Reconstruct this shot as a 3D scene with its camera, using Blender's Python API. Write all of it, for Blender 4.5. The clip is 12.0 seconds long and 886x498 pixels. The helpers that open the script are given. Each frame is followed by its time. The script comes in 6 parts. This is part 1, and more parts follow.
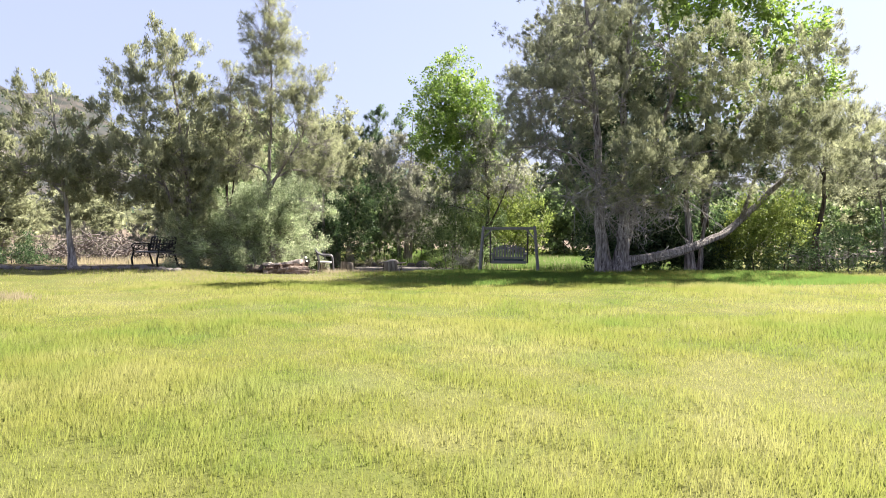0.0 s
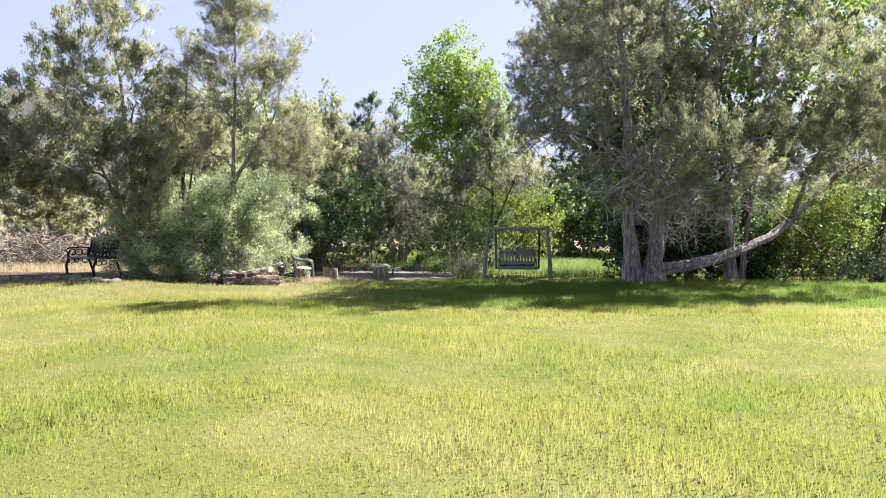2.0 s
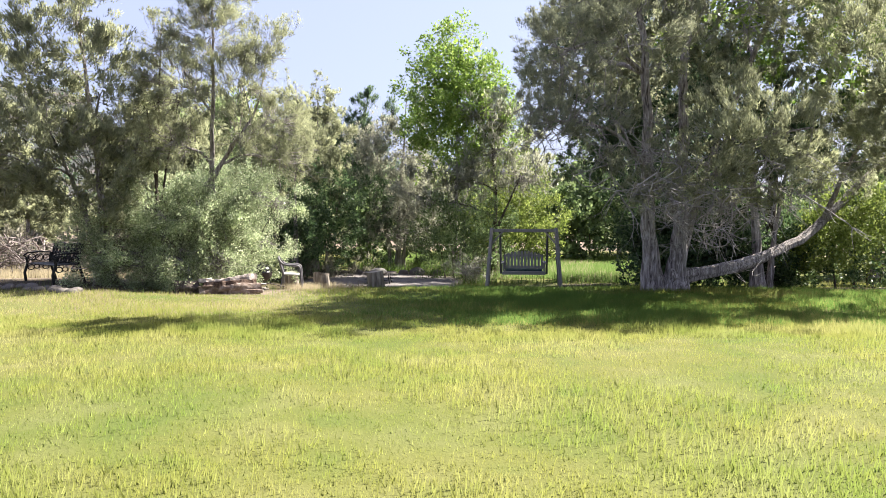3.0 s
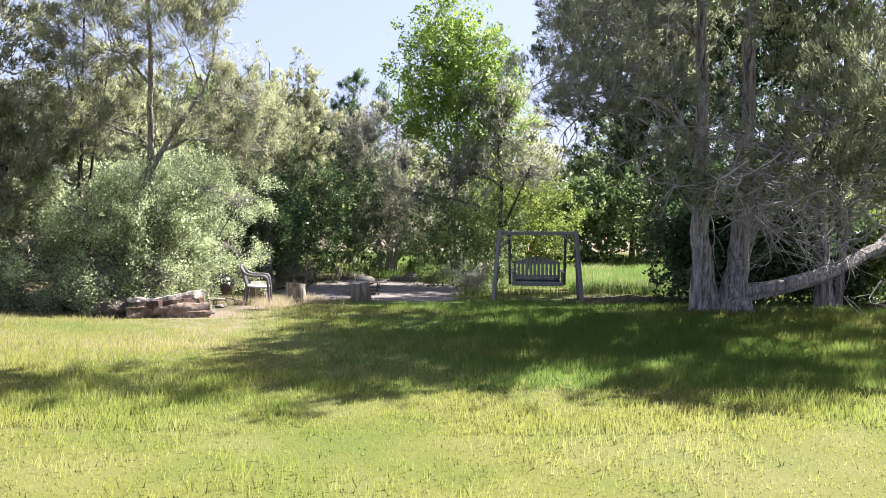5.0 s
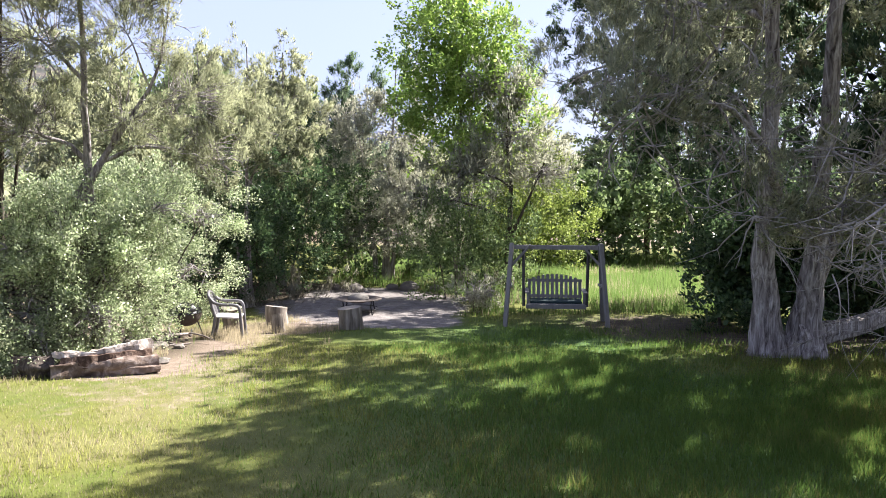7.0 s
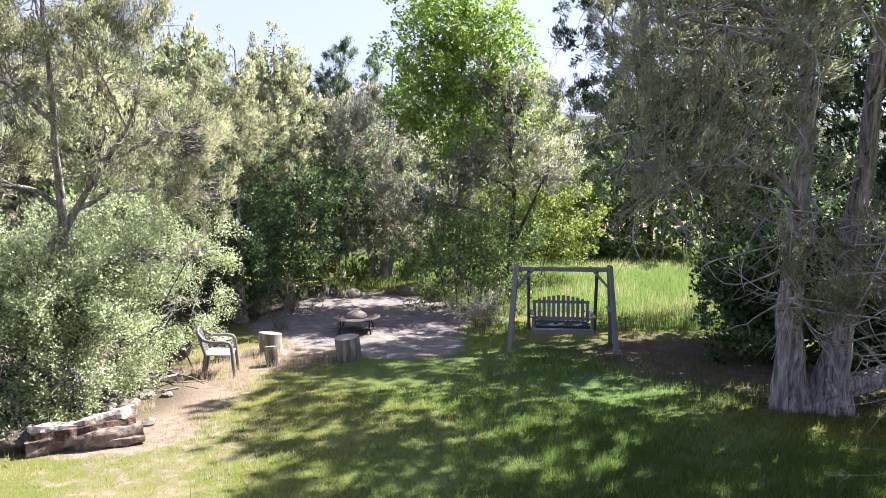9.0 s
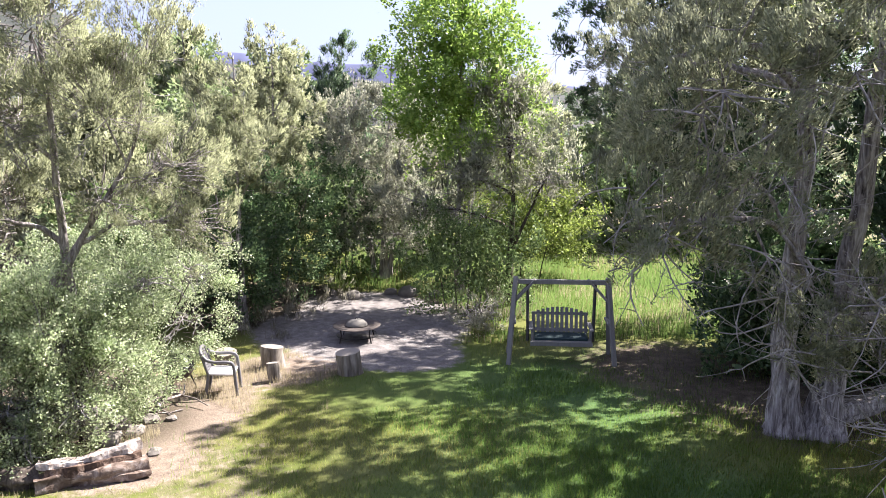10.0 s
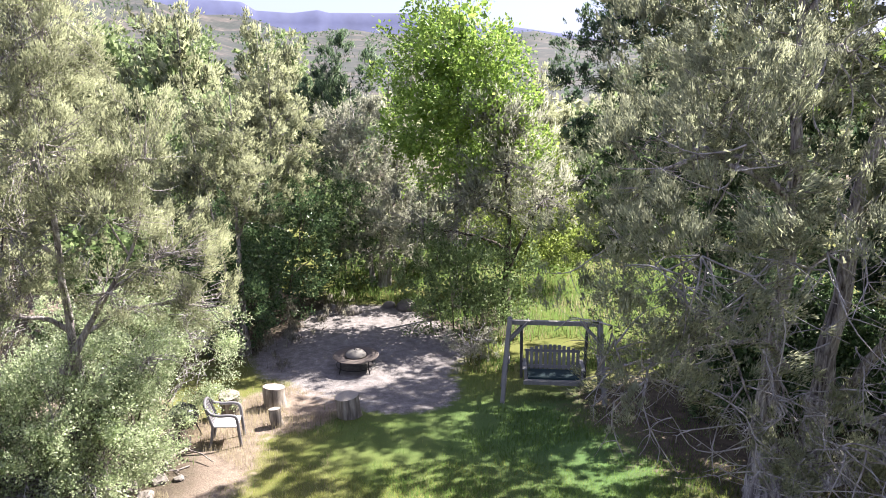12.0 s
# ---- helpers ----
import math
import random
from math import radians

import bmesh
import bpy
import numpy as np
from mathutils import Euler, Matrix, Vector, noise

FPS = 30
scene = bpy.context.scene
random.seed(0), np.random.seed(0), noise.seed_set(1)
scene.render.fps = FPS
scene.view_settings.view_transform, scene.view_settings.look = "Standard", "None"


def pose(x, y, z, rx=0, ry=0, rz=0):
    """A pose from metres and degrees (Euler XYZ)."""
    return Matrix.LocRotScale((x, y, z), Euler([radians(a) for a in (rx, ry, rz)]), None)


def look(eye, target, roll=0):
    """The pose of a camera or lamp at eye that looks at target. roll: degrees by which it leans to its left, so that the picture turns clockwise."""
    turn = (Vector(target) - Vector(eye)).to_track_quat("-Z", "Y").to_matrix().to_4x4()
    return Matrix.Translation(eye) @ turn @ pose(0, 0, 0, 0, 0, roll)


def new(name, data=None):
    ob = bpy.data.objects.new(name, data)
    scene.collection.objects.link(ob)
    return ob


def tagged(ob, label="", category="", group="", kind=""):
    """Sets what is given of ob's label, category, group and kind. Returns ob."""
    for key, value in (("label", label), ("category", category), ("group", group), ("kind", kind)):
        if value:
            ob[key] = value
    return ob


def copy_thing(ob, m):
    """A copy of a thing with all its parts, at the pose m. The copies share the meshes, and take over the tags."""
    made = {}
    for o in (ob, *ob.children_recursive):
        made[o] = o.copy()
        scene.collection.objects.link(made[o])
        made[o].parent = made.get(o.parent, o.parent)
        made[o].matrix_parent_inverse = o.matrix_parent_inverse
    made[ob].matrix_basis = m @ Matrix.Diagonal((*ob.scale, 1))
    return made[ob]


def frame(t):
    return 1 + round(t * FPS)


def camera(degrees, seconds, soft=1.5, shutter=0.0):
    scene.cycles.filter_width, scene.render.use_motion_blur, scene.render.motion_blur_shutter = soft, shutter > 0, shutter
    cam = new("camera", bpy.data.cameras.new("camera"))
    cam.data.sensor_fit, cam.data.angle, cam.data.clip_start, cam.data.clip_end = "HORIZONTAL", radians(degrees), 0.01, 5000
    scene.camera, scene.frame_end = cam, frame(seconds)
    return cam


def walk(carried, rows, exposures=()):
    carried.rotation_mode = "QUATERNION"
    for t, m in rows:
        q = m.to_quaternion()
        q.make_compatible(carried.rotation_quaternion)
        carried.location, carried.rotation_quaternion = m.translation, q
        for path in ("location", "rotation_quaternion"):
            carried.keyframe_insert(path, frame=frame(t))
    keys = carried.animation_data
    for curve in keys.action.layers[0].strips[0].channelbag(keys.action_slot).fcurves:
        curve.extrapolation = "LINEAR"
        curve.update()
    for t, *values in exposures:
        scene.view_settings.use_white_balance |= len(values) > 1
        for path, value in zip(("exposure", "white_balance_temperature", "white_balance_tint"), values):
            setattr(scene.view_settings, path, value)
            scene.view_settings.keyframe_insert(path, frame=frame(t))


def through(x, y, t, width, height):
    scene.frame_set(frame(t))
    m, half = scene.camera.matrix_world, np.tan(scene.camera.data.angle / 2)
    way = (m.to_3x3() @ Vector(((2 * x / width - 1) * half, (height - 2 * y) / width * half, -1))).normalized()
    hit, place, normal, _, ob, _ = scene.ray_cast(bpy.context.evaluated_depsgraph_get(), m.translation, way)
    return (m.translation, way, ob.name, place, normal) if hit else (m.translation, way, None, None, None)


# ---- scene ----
cam = camera(64.5, 12.0, 0.7)
# seconds, place in metres, turn in degrees
ROWS = [
    (0.0, 0.0, 0.0, 1.42, 87.66, 0.05, 0.08),
    (0.5, 0.001, 0.825, 1.433, 87.57, 0.02, 0.07),
    (1.0, 0.002, 1.693, 1.447, 87.5, 0.0, 0.05),
    (1.5, 0.003, 2.595, 1.474, 87.43, -0.01, 0.03),
    (2.0, 0.012, 3.488, 1.498, 87.39, -0.02, -0.0),
    (2.5, -0.001, 4.344, 1.514, 87.37, -0.02, -0.03),
    (3.0, -0.022, 5.189, 1.53, 87.37, -0.02, -0.08),
    (5.0, -0.109, 8.548, 1.637, 87.0, -0.22, -0.5),
    (5.5, -0.134, 9.317, 1.742, 86.66, -0.2, -0.55),
    (6.0, -0.171, 9.981, 1.912, 86.34, -0.17, -0.58),
    (6.5, -0.188, 10.537, 2.096, 85.9, -0.13, -0.61),
    (7.0, -0.202, 10.997, 2.299, 85.4, -0.11, -0.64),
    (9.0, -0.289, 11.863, 3.495, 82.22, 0.02, -0.92),
    (9.5, -0.299, 11.881, 3.902, 81.16, 0.07, -0.96),
    (10.0, -0.292, 11.901, 4.312, 80.11, 0.13, -0.99),
    (10.5, -0.269, 11.923, 4.732, 79.07, 0.18, -1.01),
    (11.0, -0.229, 11.945, 5.18, 78.05, 0.23, -1.01),
    (11.5, -0.204, 11.966, 5.668, 77.13, 0.25, -0.99),
    (12.0, -0.182, 11.981, 6.241, 76.23, 0.23, -0.95),
]
walk(cam, [(t, pose(*place)) for t, *place in ROWS], exposures=[(0.0, 2.2, 6500, 10), (2.5, 2.24, 6480, 10), (5.0, 2.3, 6280, 11), (9.0, 2.42, 6200, 14), (12.0, 2.47, 6200, 15)])

# ---- light ----
SUN = Vector((0.78, 0.50, 1.0)).normalized()
world = bpy.data.worlds.new("sky")
scene.world = world
world.use_nodes = True
sky = world.node_tree.nodes.new("ShaderNodeTexSky")
sky.sky_type, sky.sun_disc = "NISHITA", False
sky.sun_elevation = math.asin(SUN.z)
sky.sun_rotation = math.atan2(SUN.x, SUN.y)
sky.dust_density, sky.ozone_density = 2.5, 3.0
background = world.node_tree.nodes["Background"]
background.inputs["Strength"].default_value = 0.08
# thin summer haze over the whole sky
haze = world.node_tree.nodes.new("ShaderNodeMix")
haze.data_type = "RGBA"
haze.inputs["Factor"].default_value = 0.8
haze.inputs["B"].default_value = (1.75, 1.85, 2.75, 1)
world.node_tree.links.new(sky.outputs["Color"], haze.inputs["A"])
world.node_tree.links.new(haze.outputs["Result"], background.inputs["Color"])
sun = new("sun", bpy.data.lights.new("sun", "SUN"))
sun.data.energy, sun.data.angle, sun.data.color = 4.4, radians(0.55), (1.0, 0.935, 0.835)
sun.matrix_world = look((0, 0, 60), Vector((0, 0, 60)) - SUN)


# ---- materials ----
def nodes_of(name):
    m = bpy.data.materials.new(name)
    m.use_nodes = True
    t = m.node_tree
    return m, t, t.nodes["Principled BSDF"], t.nodes["Material Output"]


def add(t, kind, **values):
    n = t.nodes.new(kind)
    for k, v in values.items():
        n.inputs[k.replace("_", " ")].default_value = v
    return n


def coords(t, scale=(1, 1, 1)):
    c, m = t.nodes.new("ShaderNodeTexCoord"), t.nodes.new("ShaderNodeMapping")
    m.inputs["Scale"].default_value = scale
    t.links.new(c.outputs["Object"], m.inputs["Vector"])
    return m.outputs["Vector"]


def noise_of(t, vec, scale, detail=4.0, rough=0.55):
    n = add(t, "ShaderNodeTexNoise", Scale=scale, Detail=detail, Roughness=rough)
    t.links.new(vec, n.inputs["Vector"])
    return n.outputs["Fac"]


def ramp(t, fac, stops):
    r = t.nodes.new("ShaderNodeValToRGB")
    e = r.color_ramp.elements
    while len(e) < len(stops):
        e.new(0.5)
    for el, (p, c) in zip(e, stops):
        el.position, el.color = p, (*c, 1) if len(c) == 3 else c
    t.links.new(fac, r.inputs["Fac"])
    return r.outputs["Color"]


def mix(t, fac, a, b, mode="MIX"):
    n = t.nodes.new("ShaderNodeMix")
    n.data_type, n.blend_type = "RGBA", mode
    for sock, v in ((n.inputs["Factor"], fac), (n.inputs["A"], a), (n.inputs["B"], b)):
        if isinstance(v, (int, float)):
            sock.default_value = v
        elif isinstance(v, tuple):
            sock.default_value = (*v, 1)
        else:
            t.links.new(v, sock)
    return n.outputs["Result"]


def bump(t, p, height, strength, distance):
    b = add(t, "ShaderNodeBump", Strength=strength, Distance=distance)
    t.links.new(height, b.inputs["Height"])
    t.links.new(b.outputs["Normal"], p.inputs["Normal"])


def grey(v):
    return (v, v, v)


def leaf_material(name, dark, mid, light, through=0.35, rough=0.6, patch=1.4):
    """Leaves: colour differs from leaf to leaf and from bough to bough; light shines through."""
    m, t, p, out = nodes_of(name)
    geo = t.nodes.new("ShaderNodeNewGeometry")
    own = ramp(t, geo.outputs["Random Per Island"], [(0.0, dark), (0.5, mid), (1.0, light)])
    bough = ramp(t, noise_of(t, coords(t), patch, 3), [(0.32, grey(0.6)), (0.68, grey(1.35))])
    col = mix(t, 1.0, own, bough, "MULTIPLY")
    t.links.new(col, p.inputs["Base Color"])
    p.inputs["Roughness"].default_value = rough
    p.inputs["Specular IOR Level"].default_value = 0.25
    tr = t.nodes.new("ShaderNodeBsdfTranslucent")
    t.links.new(col, tr.inputs["Color"])
    ms = t.nodes.new("ShaderNodeMixShader")
    ms.inputs["Fac"].default_value = through
    t.links.new(p.outputs["BSDF"], ms.inputs[1])
    t.links.new(tr.outputs["BSDF"], ms.inputs[2])
    t.links.new(ms.outputs["Shader"], out.inputs["Surface"])
    return m


def bark_material(name, dark, mid, light, scale=20.0, stretch=0.07, depth=0.03):
    m, t, p, out = nodes_of(name)
    v = coords(t, (1, 1, stretch))
    strips = add(t, "ShaderNodeTexNoise", Scale=scale, Detail=7.0, Roughness=0.65, Distortion=0.6)
    t.links.new(v, strips.inputs["Vector"])
    f = strips.outputs["Fac"]
    big = ramp(t, noise_of(t, coords(t), 2.2, 3), [(0.3, grey(0.75)), (0.7, grey(1.15))])
    col = mix(t, 1.0, ramp(t, f, [(0.32, dark), (0.5, mid), (0.68, light)]), big, "MULTIPLY")
    t.links.new(col, p.inputs["Base Color"])
    p.inputs["Roughness"].default_value = 0.9
    p.inputs["Specular IOR Level"].default_value = 0.15
    bump(t, p, f, 1.0, depth)
    return m


def plain_material(name, a, b, rough=0.6, metal=0.0, scale=6.0, stretch=(1, 1, 1), relief=0.004, fine=60.0):
    m, t, p, out = nodes_of(name)
    v = coords(t, stretch)
    f = noise_of(t, v, scale, 5)
    g = noise_of(t, v, fine, 3)
    geo = t.nodes.new("ShaderNodeObjectInfo")
    each = ramp(t, geo.outputs["Random"], [(0.0, grey(0.85)), (1.0, grey(1.12))])
    col = mix(t, 1.0, mix(t, f, a, b), ramp(t, g, [(0.3, grey(0.82)), (0.7, grey(1.1))]), "MULTIPLY")
    col = mix(t, 1.0, col, each, "MULTIPLY")
    t.links.new(col, p.inputs["Base Color"])
    p.inputs["Roughness"].default_value, p.inputs["Metallic"].default_value = rough, metal
    bump(t, p, g, 0.5, relief)
    return m


def lawn_colour(t):
    """Green, yellowing and dry patches of the lawn, by place."""
    v = coords(t)
    wide = noise_of(t, v, 0.22, 3)
    small = noise_of(t, v, 1.3, 4, 0.6)
    a = ramp(t, wide, [(0.38, (0.106, 0.152, 0.034)), (0.5, (0.166, 0.174, 0.045)), (0.62, (0.220, 0.212, 0.088))])
    b = ramp(t, small, [(0.34, (0.106, 0.152, 0.034)), (0.5, (0.163, 0.174, 0.045)), (0.66, (0.222, 0.216, 0.090))])
    return mix(t, 0.5, a, b)


def ground_material():
    m, t, p, out = nodes_of("lawn and soil")
    v = coords(t)
    lawn = mix(t, 1.0, mix(t, 0.25, lawn_colour(t), (0.125, 0.122, 0.042)), grey(0.72), "MULTIPLY")
    fine = noise_of(t, v, 38, 4, 0.7)
    mid = noise_of(t, v, 5, 5, 0.65)
    zone = t.nodes.new("ShaderNodeAttribute")
    zone.attribute_name = "zone"
    sep = t.nodes.new("ShaderNodeSeparateColor")
    t.links.new(zone.outputs["Color"], sep.inputs["Color"])

    def mask(sock):
        a = t.nodes.new("ShaderNodeMath")
        a.operation = "ADD"
        t.links.new(sock, a.inputs[0])
        s = t.nodes.new("ShaderNodeMath")
        s.operation, s.inputs[1].default_value, s.inputs[2].default_value = "MULTIPLY_ADD", 0.7, -0.35
        t.links.new(mid, s.inputs[0])
        t.links.new(s.outputs[0], a.inputs[1])
        return ramp(t, a.outputs[0], [(0.38, grey(0)), (0.62, grey(1))])

    gravel = ramp(t, mix(t, 0.45, fine, mid), [(0.3, (0.060, 0.053, 0.050)), (0.5, (0.155, 0.140, 0.134)), (0.68, (0.31, 0.29, 0.276))])
    dry = ramp(t, mix(t, 0.5, fine, mid), [(0.35, (0.095, 0.070, 0.054)), (0.5, (0.175, 0.138, 0.108)), (0.65, (0.27, 0.222, 0.180))])
    litter = ramp(t, mix(t, 0.5, fine, mid), [(0.35, (0.032, 0.026, 0.020)), (0.5, (0.075, 0.060, 0.044)), (0.65, (0.145, 0.118, 0.088))])
    # ground below the lush turf, greener and with the tree's shade in the colour
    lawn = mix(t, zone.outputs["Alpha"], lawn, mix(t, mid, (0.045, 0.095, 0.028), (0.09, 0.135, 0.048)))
    col = mix(t, mask(sep.outputs["Green"]), lawn, dry)
    col = mix(t, mask(sep.outputs["Blue"]), col, litter)
    col = mix(t, mask(sep.outputs["Red"]), col, gravel)
    t.links.new(col, p.inputs["Base Color"])
    p.inputs["Roughness"].default_value = 0.95
    p.inputs["Specular IOR Level"].default_value = 0.1
    bump(t, p, fine, 0.6, 0.03)
    return m


def grass_material(name, tint=None, through=0.5):
    m, t, p, out = nodes_of(name)
    geo = t.nodes.new("ShaderNodeNewGeometry")
    own = ramp(t, geo.outputs["Random Per Island"], [(0.0, grey(1.48)), (1.0, grey(1.76))])
    col = mix(t, 1.0, lawn_colour(t) if tint is None else mix(t, noise_of(t, coords(t), 1.1), tint[0], tint[1]), own, "MULTIPLY")
    t.links.new(col, p.inputs["Base Color"])
    p.inputs["Roughness"].default_value = 0.8
    p.inputs["Specular IOR Level"].default_value = 0.06
    tr = t.nodes.new("ShaderNodeBsdfTranslucent")
    t.links.new(col, tr.inputs["Color"])
    ms = t.nodes.new("ShaderNodeMixShader")
    ms.inputs["Fac"].default_value = through
    t.links.new(p.outputs["BSDF"], ms.inputs[1])
    t.links.new(tr.outputs["BSDF"], ms.inputs[2])
    t.links.new(ms.outputs["Shader"], out.inputs["Surface"])
    return m


GROUND = ground_material()
GRASS = grass_material("lawn grass")
# greener turf, with the juniper's shade also put into its colour
LUSH_SHADE = grass_material("lush grass with shade in its colour", ((0.068, 0.138, 0.031), (0.126, 0.178, 0.044)))
TALL = grass_material("tall fresh grass", ((0.052, 0.098, 0.024), (0.118, 0.158, 0.046)))
STRAW = grass_material("dry straw", ((0.165, 0.14, 0.085), (0.245, 0.21, 0.145)))
JUNIPER = leaf_material("juniper sprays", (0.245, 0.266, 0.148), (0.310, 0.328, 0.186), (0.39, 0.402, 0.245), 0.6, 0.7, 2.6)
DUSTY = leaf_material("dusty old juniper sprays", (0.258, 0.28, 0.172), (0.324, 0.342, 0.216), (0.405, 0.415, 0.274), 0.58, 0.75, 2.6)
JUNIPER_DARK = leaf_material("deep green juniper", (0.05, 0.088, 0.045), (0.10, 0.155, 0.08), (0.17, 0.23, 0.12), 0.5)
JUNIPER_GREY = leaf_material("thin grey juniper", (0.25, 0.25, 0.18), (0.35, 0.355, 0.26), (0.46, 0.465, 0.35), 0.55)
BUSH = leaf_material("pale shrub leaves", (0.18, 0.235, 0.115), (0.39, 0.46, 0.255), (0.62, 0.66, 0.46), 0.64, 0.3, 2.6)
DARKBUSH = leaf_material("dark shrub leaves", (0.03, 0.06, 0.025), (0.075, 0.125, 0.052), (0.16, 0.22, 0.10), 0.45, 0.3)
OLIVE = leaf_material("olive shrub leaves", (0.07, 0.11, 0.04), (0.15, 0.21, 0.08), (0.27, 0.34, 0.15), 0.5, 0.4)
LEAFY = leaf_material("light green tree leaves", (0.13, 0.18, 0.07), (0.22, 0.28, 0.125), (0.34, 0.40, 0.20), 0.5, 0.4)
POPLAR = leaf_material("bright poplar leaves", (0.13, 0.22, 0.04), (0.24, 0.35, 0.07), (0.38, 0.48, 0.13), 0.5, 0.4)
YELLOWBUSH = leaf_material("yellow green shrub leaves", (0.12, 0.17, 0.035), (0.21, 0.265, 0.06), (0.32, 0.37, 0.11), 0.5, 0.5)
SAGE = leaf_material("sagebrush leaves", (0.14, 0.135, 0.095), (0.22, 0.205, 0.15), (0.31, 0.295, 0.225), 0.25, 0.8)
BARK = bark_material("shaggy juniper bark", (0.04, 0.032, 0.03), (0.27, 0.24, 0.228), (0.56, 0.53, 0.51), 20, 0.10, 0.06)
DARKBARK = bark_material("dark bark", (0.03, 0.024, 0.02), (0.075, 0.06, 0.05), (0.14, 0.12, 0.10))
DEADWOOD = bark_material("bleached dead wood", (0.14, 0.125, 0.118), (0.28, 0.26, 0.25), (0.44, 0.42, 0.41), 14)
BRUSHWOOD = bark_material("old brushwood", (0.09, 0.072, 0.066), (0.22, 0.185, 0.17), (0.40, 0.36, 0.34), 14)
LOGWOOD = bark_material("weathered split log", (0.06, 0.038, 0.028), (0.155, 0.115, 0.092), (0.31, 0.26, 0.23), 8, 0.8, 0.03)
REDWOOD = bark_material("crumbling brown heartwood", (0.028, 0.018, 0.014), (0.10, 0.064, 0.048), (0.26, 0.19, 0.15), 11, 0.8, 0.03)
PALEWOOD = bark_material("bleached torn wood", (0.09, 0.06, 0.046), (0.33, 0.28, 0.25), (0.60, 0.55, 0.51), 9, 0.8, 0.02)
STUMPWOOD = bark_material("grey debarked stump", (0.085, 0.07, 0.058), (0.20, 0.172, 0.142), (0.35, 0.31, 0.265), 12, 0.1, 0.012)
CUTWOOD = plain_material("sawn stump top", (0.19, 0.165, 0.14), (0.29, 0.255, 0.215), 0.85, 0, 9)
PALESTONE = plain_material("pale rough stone", (0.11, 0.095, 0.083), (0.25, 0.222, 0.198), 0.9, 0, 5, (1, 1, 1), 0.014, 24)
TIMBER = plain_material("weathered grey timber", (0.13, 0.125, 0.12), (0.24, 0.23, 0.22), 0.85, 0, 5, (6, 6, 0.8))
DARKTIMBER = plain_material("dark weathered timber", (0.035, 0.033, 0.032), (0.075, 0.07, 0.068), 0.8, 0, 5)
CUSHION = plain_material("dark teal cushion", (0.008, 0.024, 0.028), (0.014, 0.038, 0.042), 0.9)
RESIN = plain_material("grey resin", (0.11, 0.105, 0.112), (0.145, 0.138, 0.145), 0.45, 0, 3, (1, 1, 1), 0.001)
# paler copy of the grey resin, sunlight on the seat put into the colour
LITRESIN = plain_material("sunlit pale resin", (0.50, 0.48, 0.48), (0.60, 0.58, 0.58), 0.5, 0, 3, (1, 1, 1), 0.001)
IRON = plain_material("black cast iron", (0.010, 0.010, 0.011), (0.02, 0.02, 0.021), 0.45, 0.6, 8)
ENAMEL = plain_material("black enamel", (0.010, 0.010, 0.010), (0.018, 0.017, 0.017), 0.25, 0.0, 8)
RUST = plain_material("rusty steel", (0.065, 0.05, 0.042), (0.13, 0.105, 0.09), 0.9, 0.0, 12)
MESH = plain_material("sooty spark screen", (0.12, 0.11, 0.095), (0.19, 0.175, 0.155), 0.9, 0.0, 10)
STONE = plain_material("river stone", (0.075, 0.065, 0.058), (0.19, 0.168, 0.15), 0.85, 0, 4, (1, 1, 1), 0.01, 30)


# ---- mesh helpers ----
rng = np.random.default_rng(7)


def mesh_of(name, verts, faces, smooth=False):
    """A mesh from arrays: faces is (n, 3) or (n, 4)."""
    verts, faces = np.asarray(verts, np.float32), np.asarray(faces, np.int32)
    me = bpy.data.meshes.new(name)
    n, k = faces.shape
    me.vertices.add(len(verts))
    me.vertices.foreach_set("co", verts.ravel())
    me.loops.add(n * k)
    me.loops.foreach_set("vertex_index", faces.ravel())
    me.polygons.add(n)
    me.polygons.foreach_set("loop_start", np.arange(0, n * k, k, dtype=np.int32))
    if smooth:
        me.polygons.foreach_set("use_smooth", np.ones(n, bool))
    me.update(calc_edges=True)
    return me


def thing(name, place, label, category, group="", turn=0.0):
    ob = new(name)
    ob.empty_display_size = 0.2
    ob.matrix_world = pose(*place, 0, 0, turn)
    return tagged(ob, label, category, group)


def put(name, me, material, parent=None, label=""):
    """Links a mesh as one object under a thing or a part."""
    ob = new(name, me)
    me.materials.clear()
    me.materials.append(material)
    if parent is not None:
        ob.parent = parent
    return tagged(ob, label)


def part(name, bm, material, parent=None, label="", smooth=False):
    me = bpy.data.meshes.new(name)
    if smooth:
        for f in bm.faces:
            f.smooth = True
    bm.to_mesh(me)
    bm.free()
    return put(name, me, material, parent, label)


def board(size, m=Matrix(), bevel=0.006, worn=0.0):
    """A bevelled board of that size at the pose m."""
    bm = bmesh.new()
    bmesh.ops.create_cube(bm, size=1.0)
    bmesh.ops.scale(bm, vec=size, verts=bm.verts)
    if bevel:
        bmesh.ops.bevel(bm, geom=bm.edges[:], offset=min(bevel, min(size) * 0.3), segments=2, affect="EDGES", profile=0.7)
    if worn:
        for v in bm.verts:
            v.co += Vector(noise.noise_vector(v.co * 9)) * worn
    bm.transform(m)
    return bm


def beam(a, b, w, h, bevel=0.006, up=(0, 0, 1)):
    """A squared timber from a to b."""
    a, b = Vector(a), Vector(b)
    z = (b - a).normalized()
    x = z.cross(Vector(up))
    x = x.normalized() if x.length > 1e-3 else Vector((1, 0, 0))
    y = z.cross(x)
    m = Matrix((x, y, z)).transposed().to_4x4()
    m.translation = (a + b) / 2
    return board((w, h, (b - a).length), m, bevel)


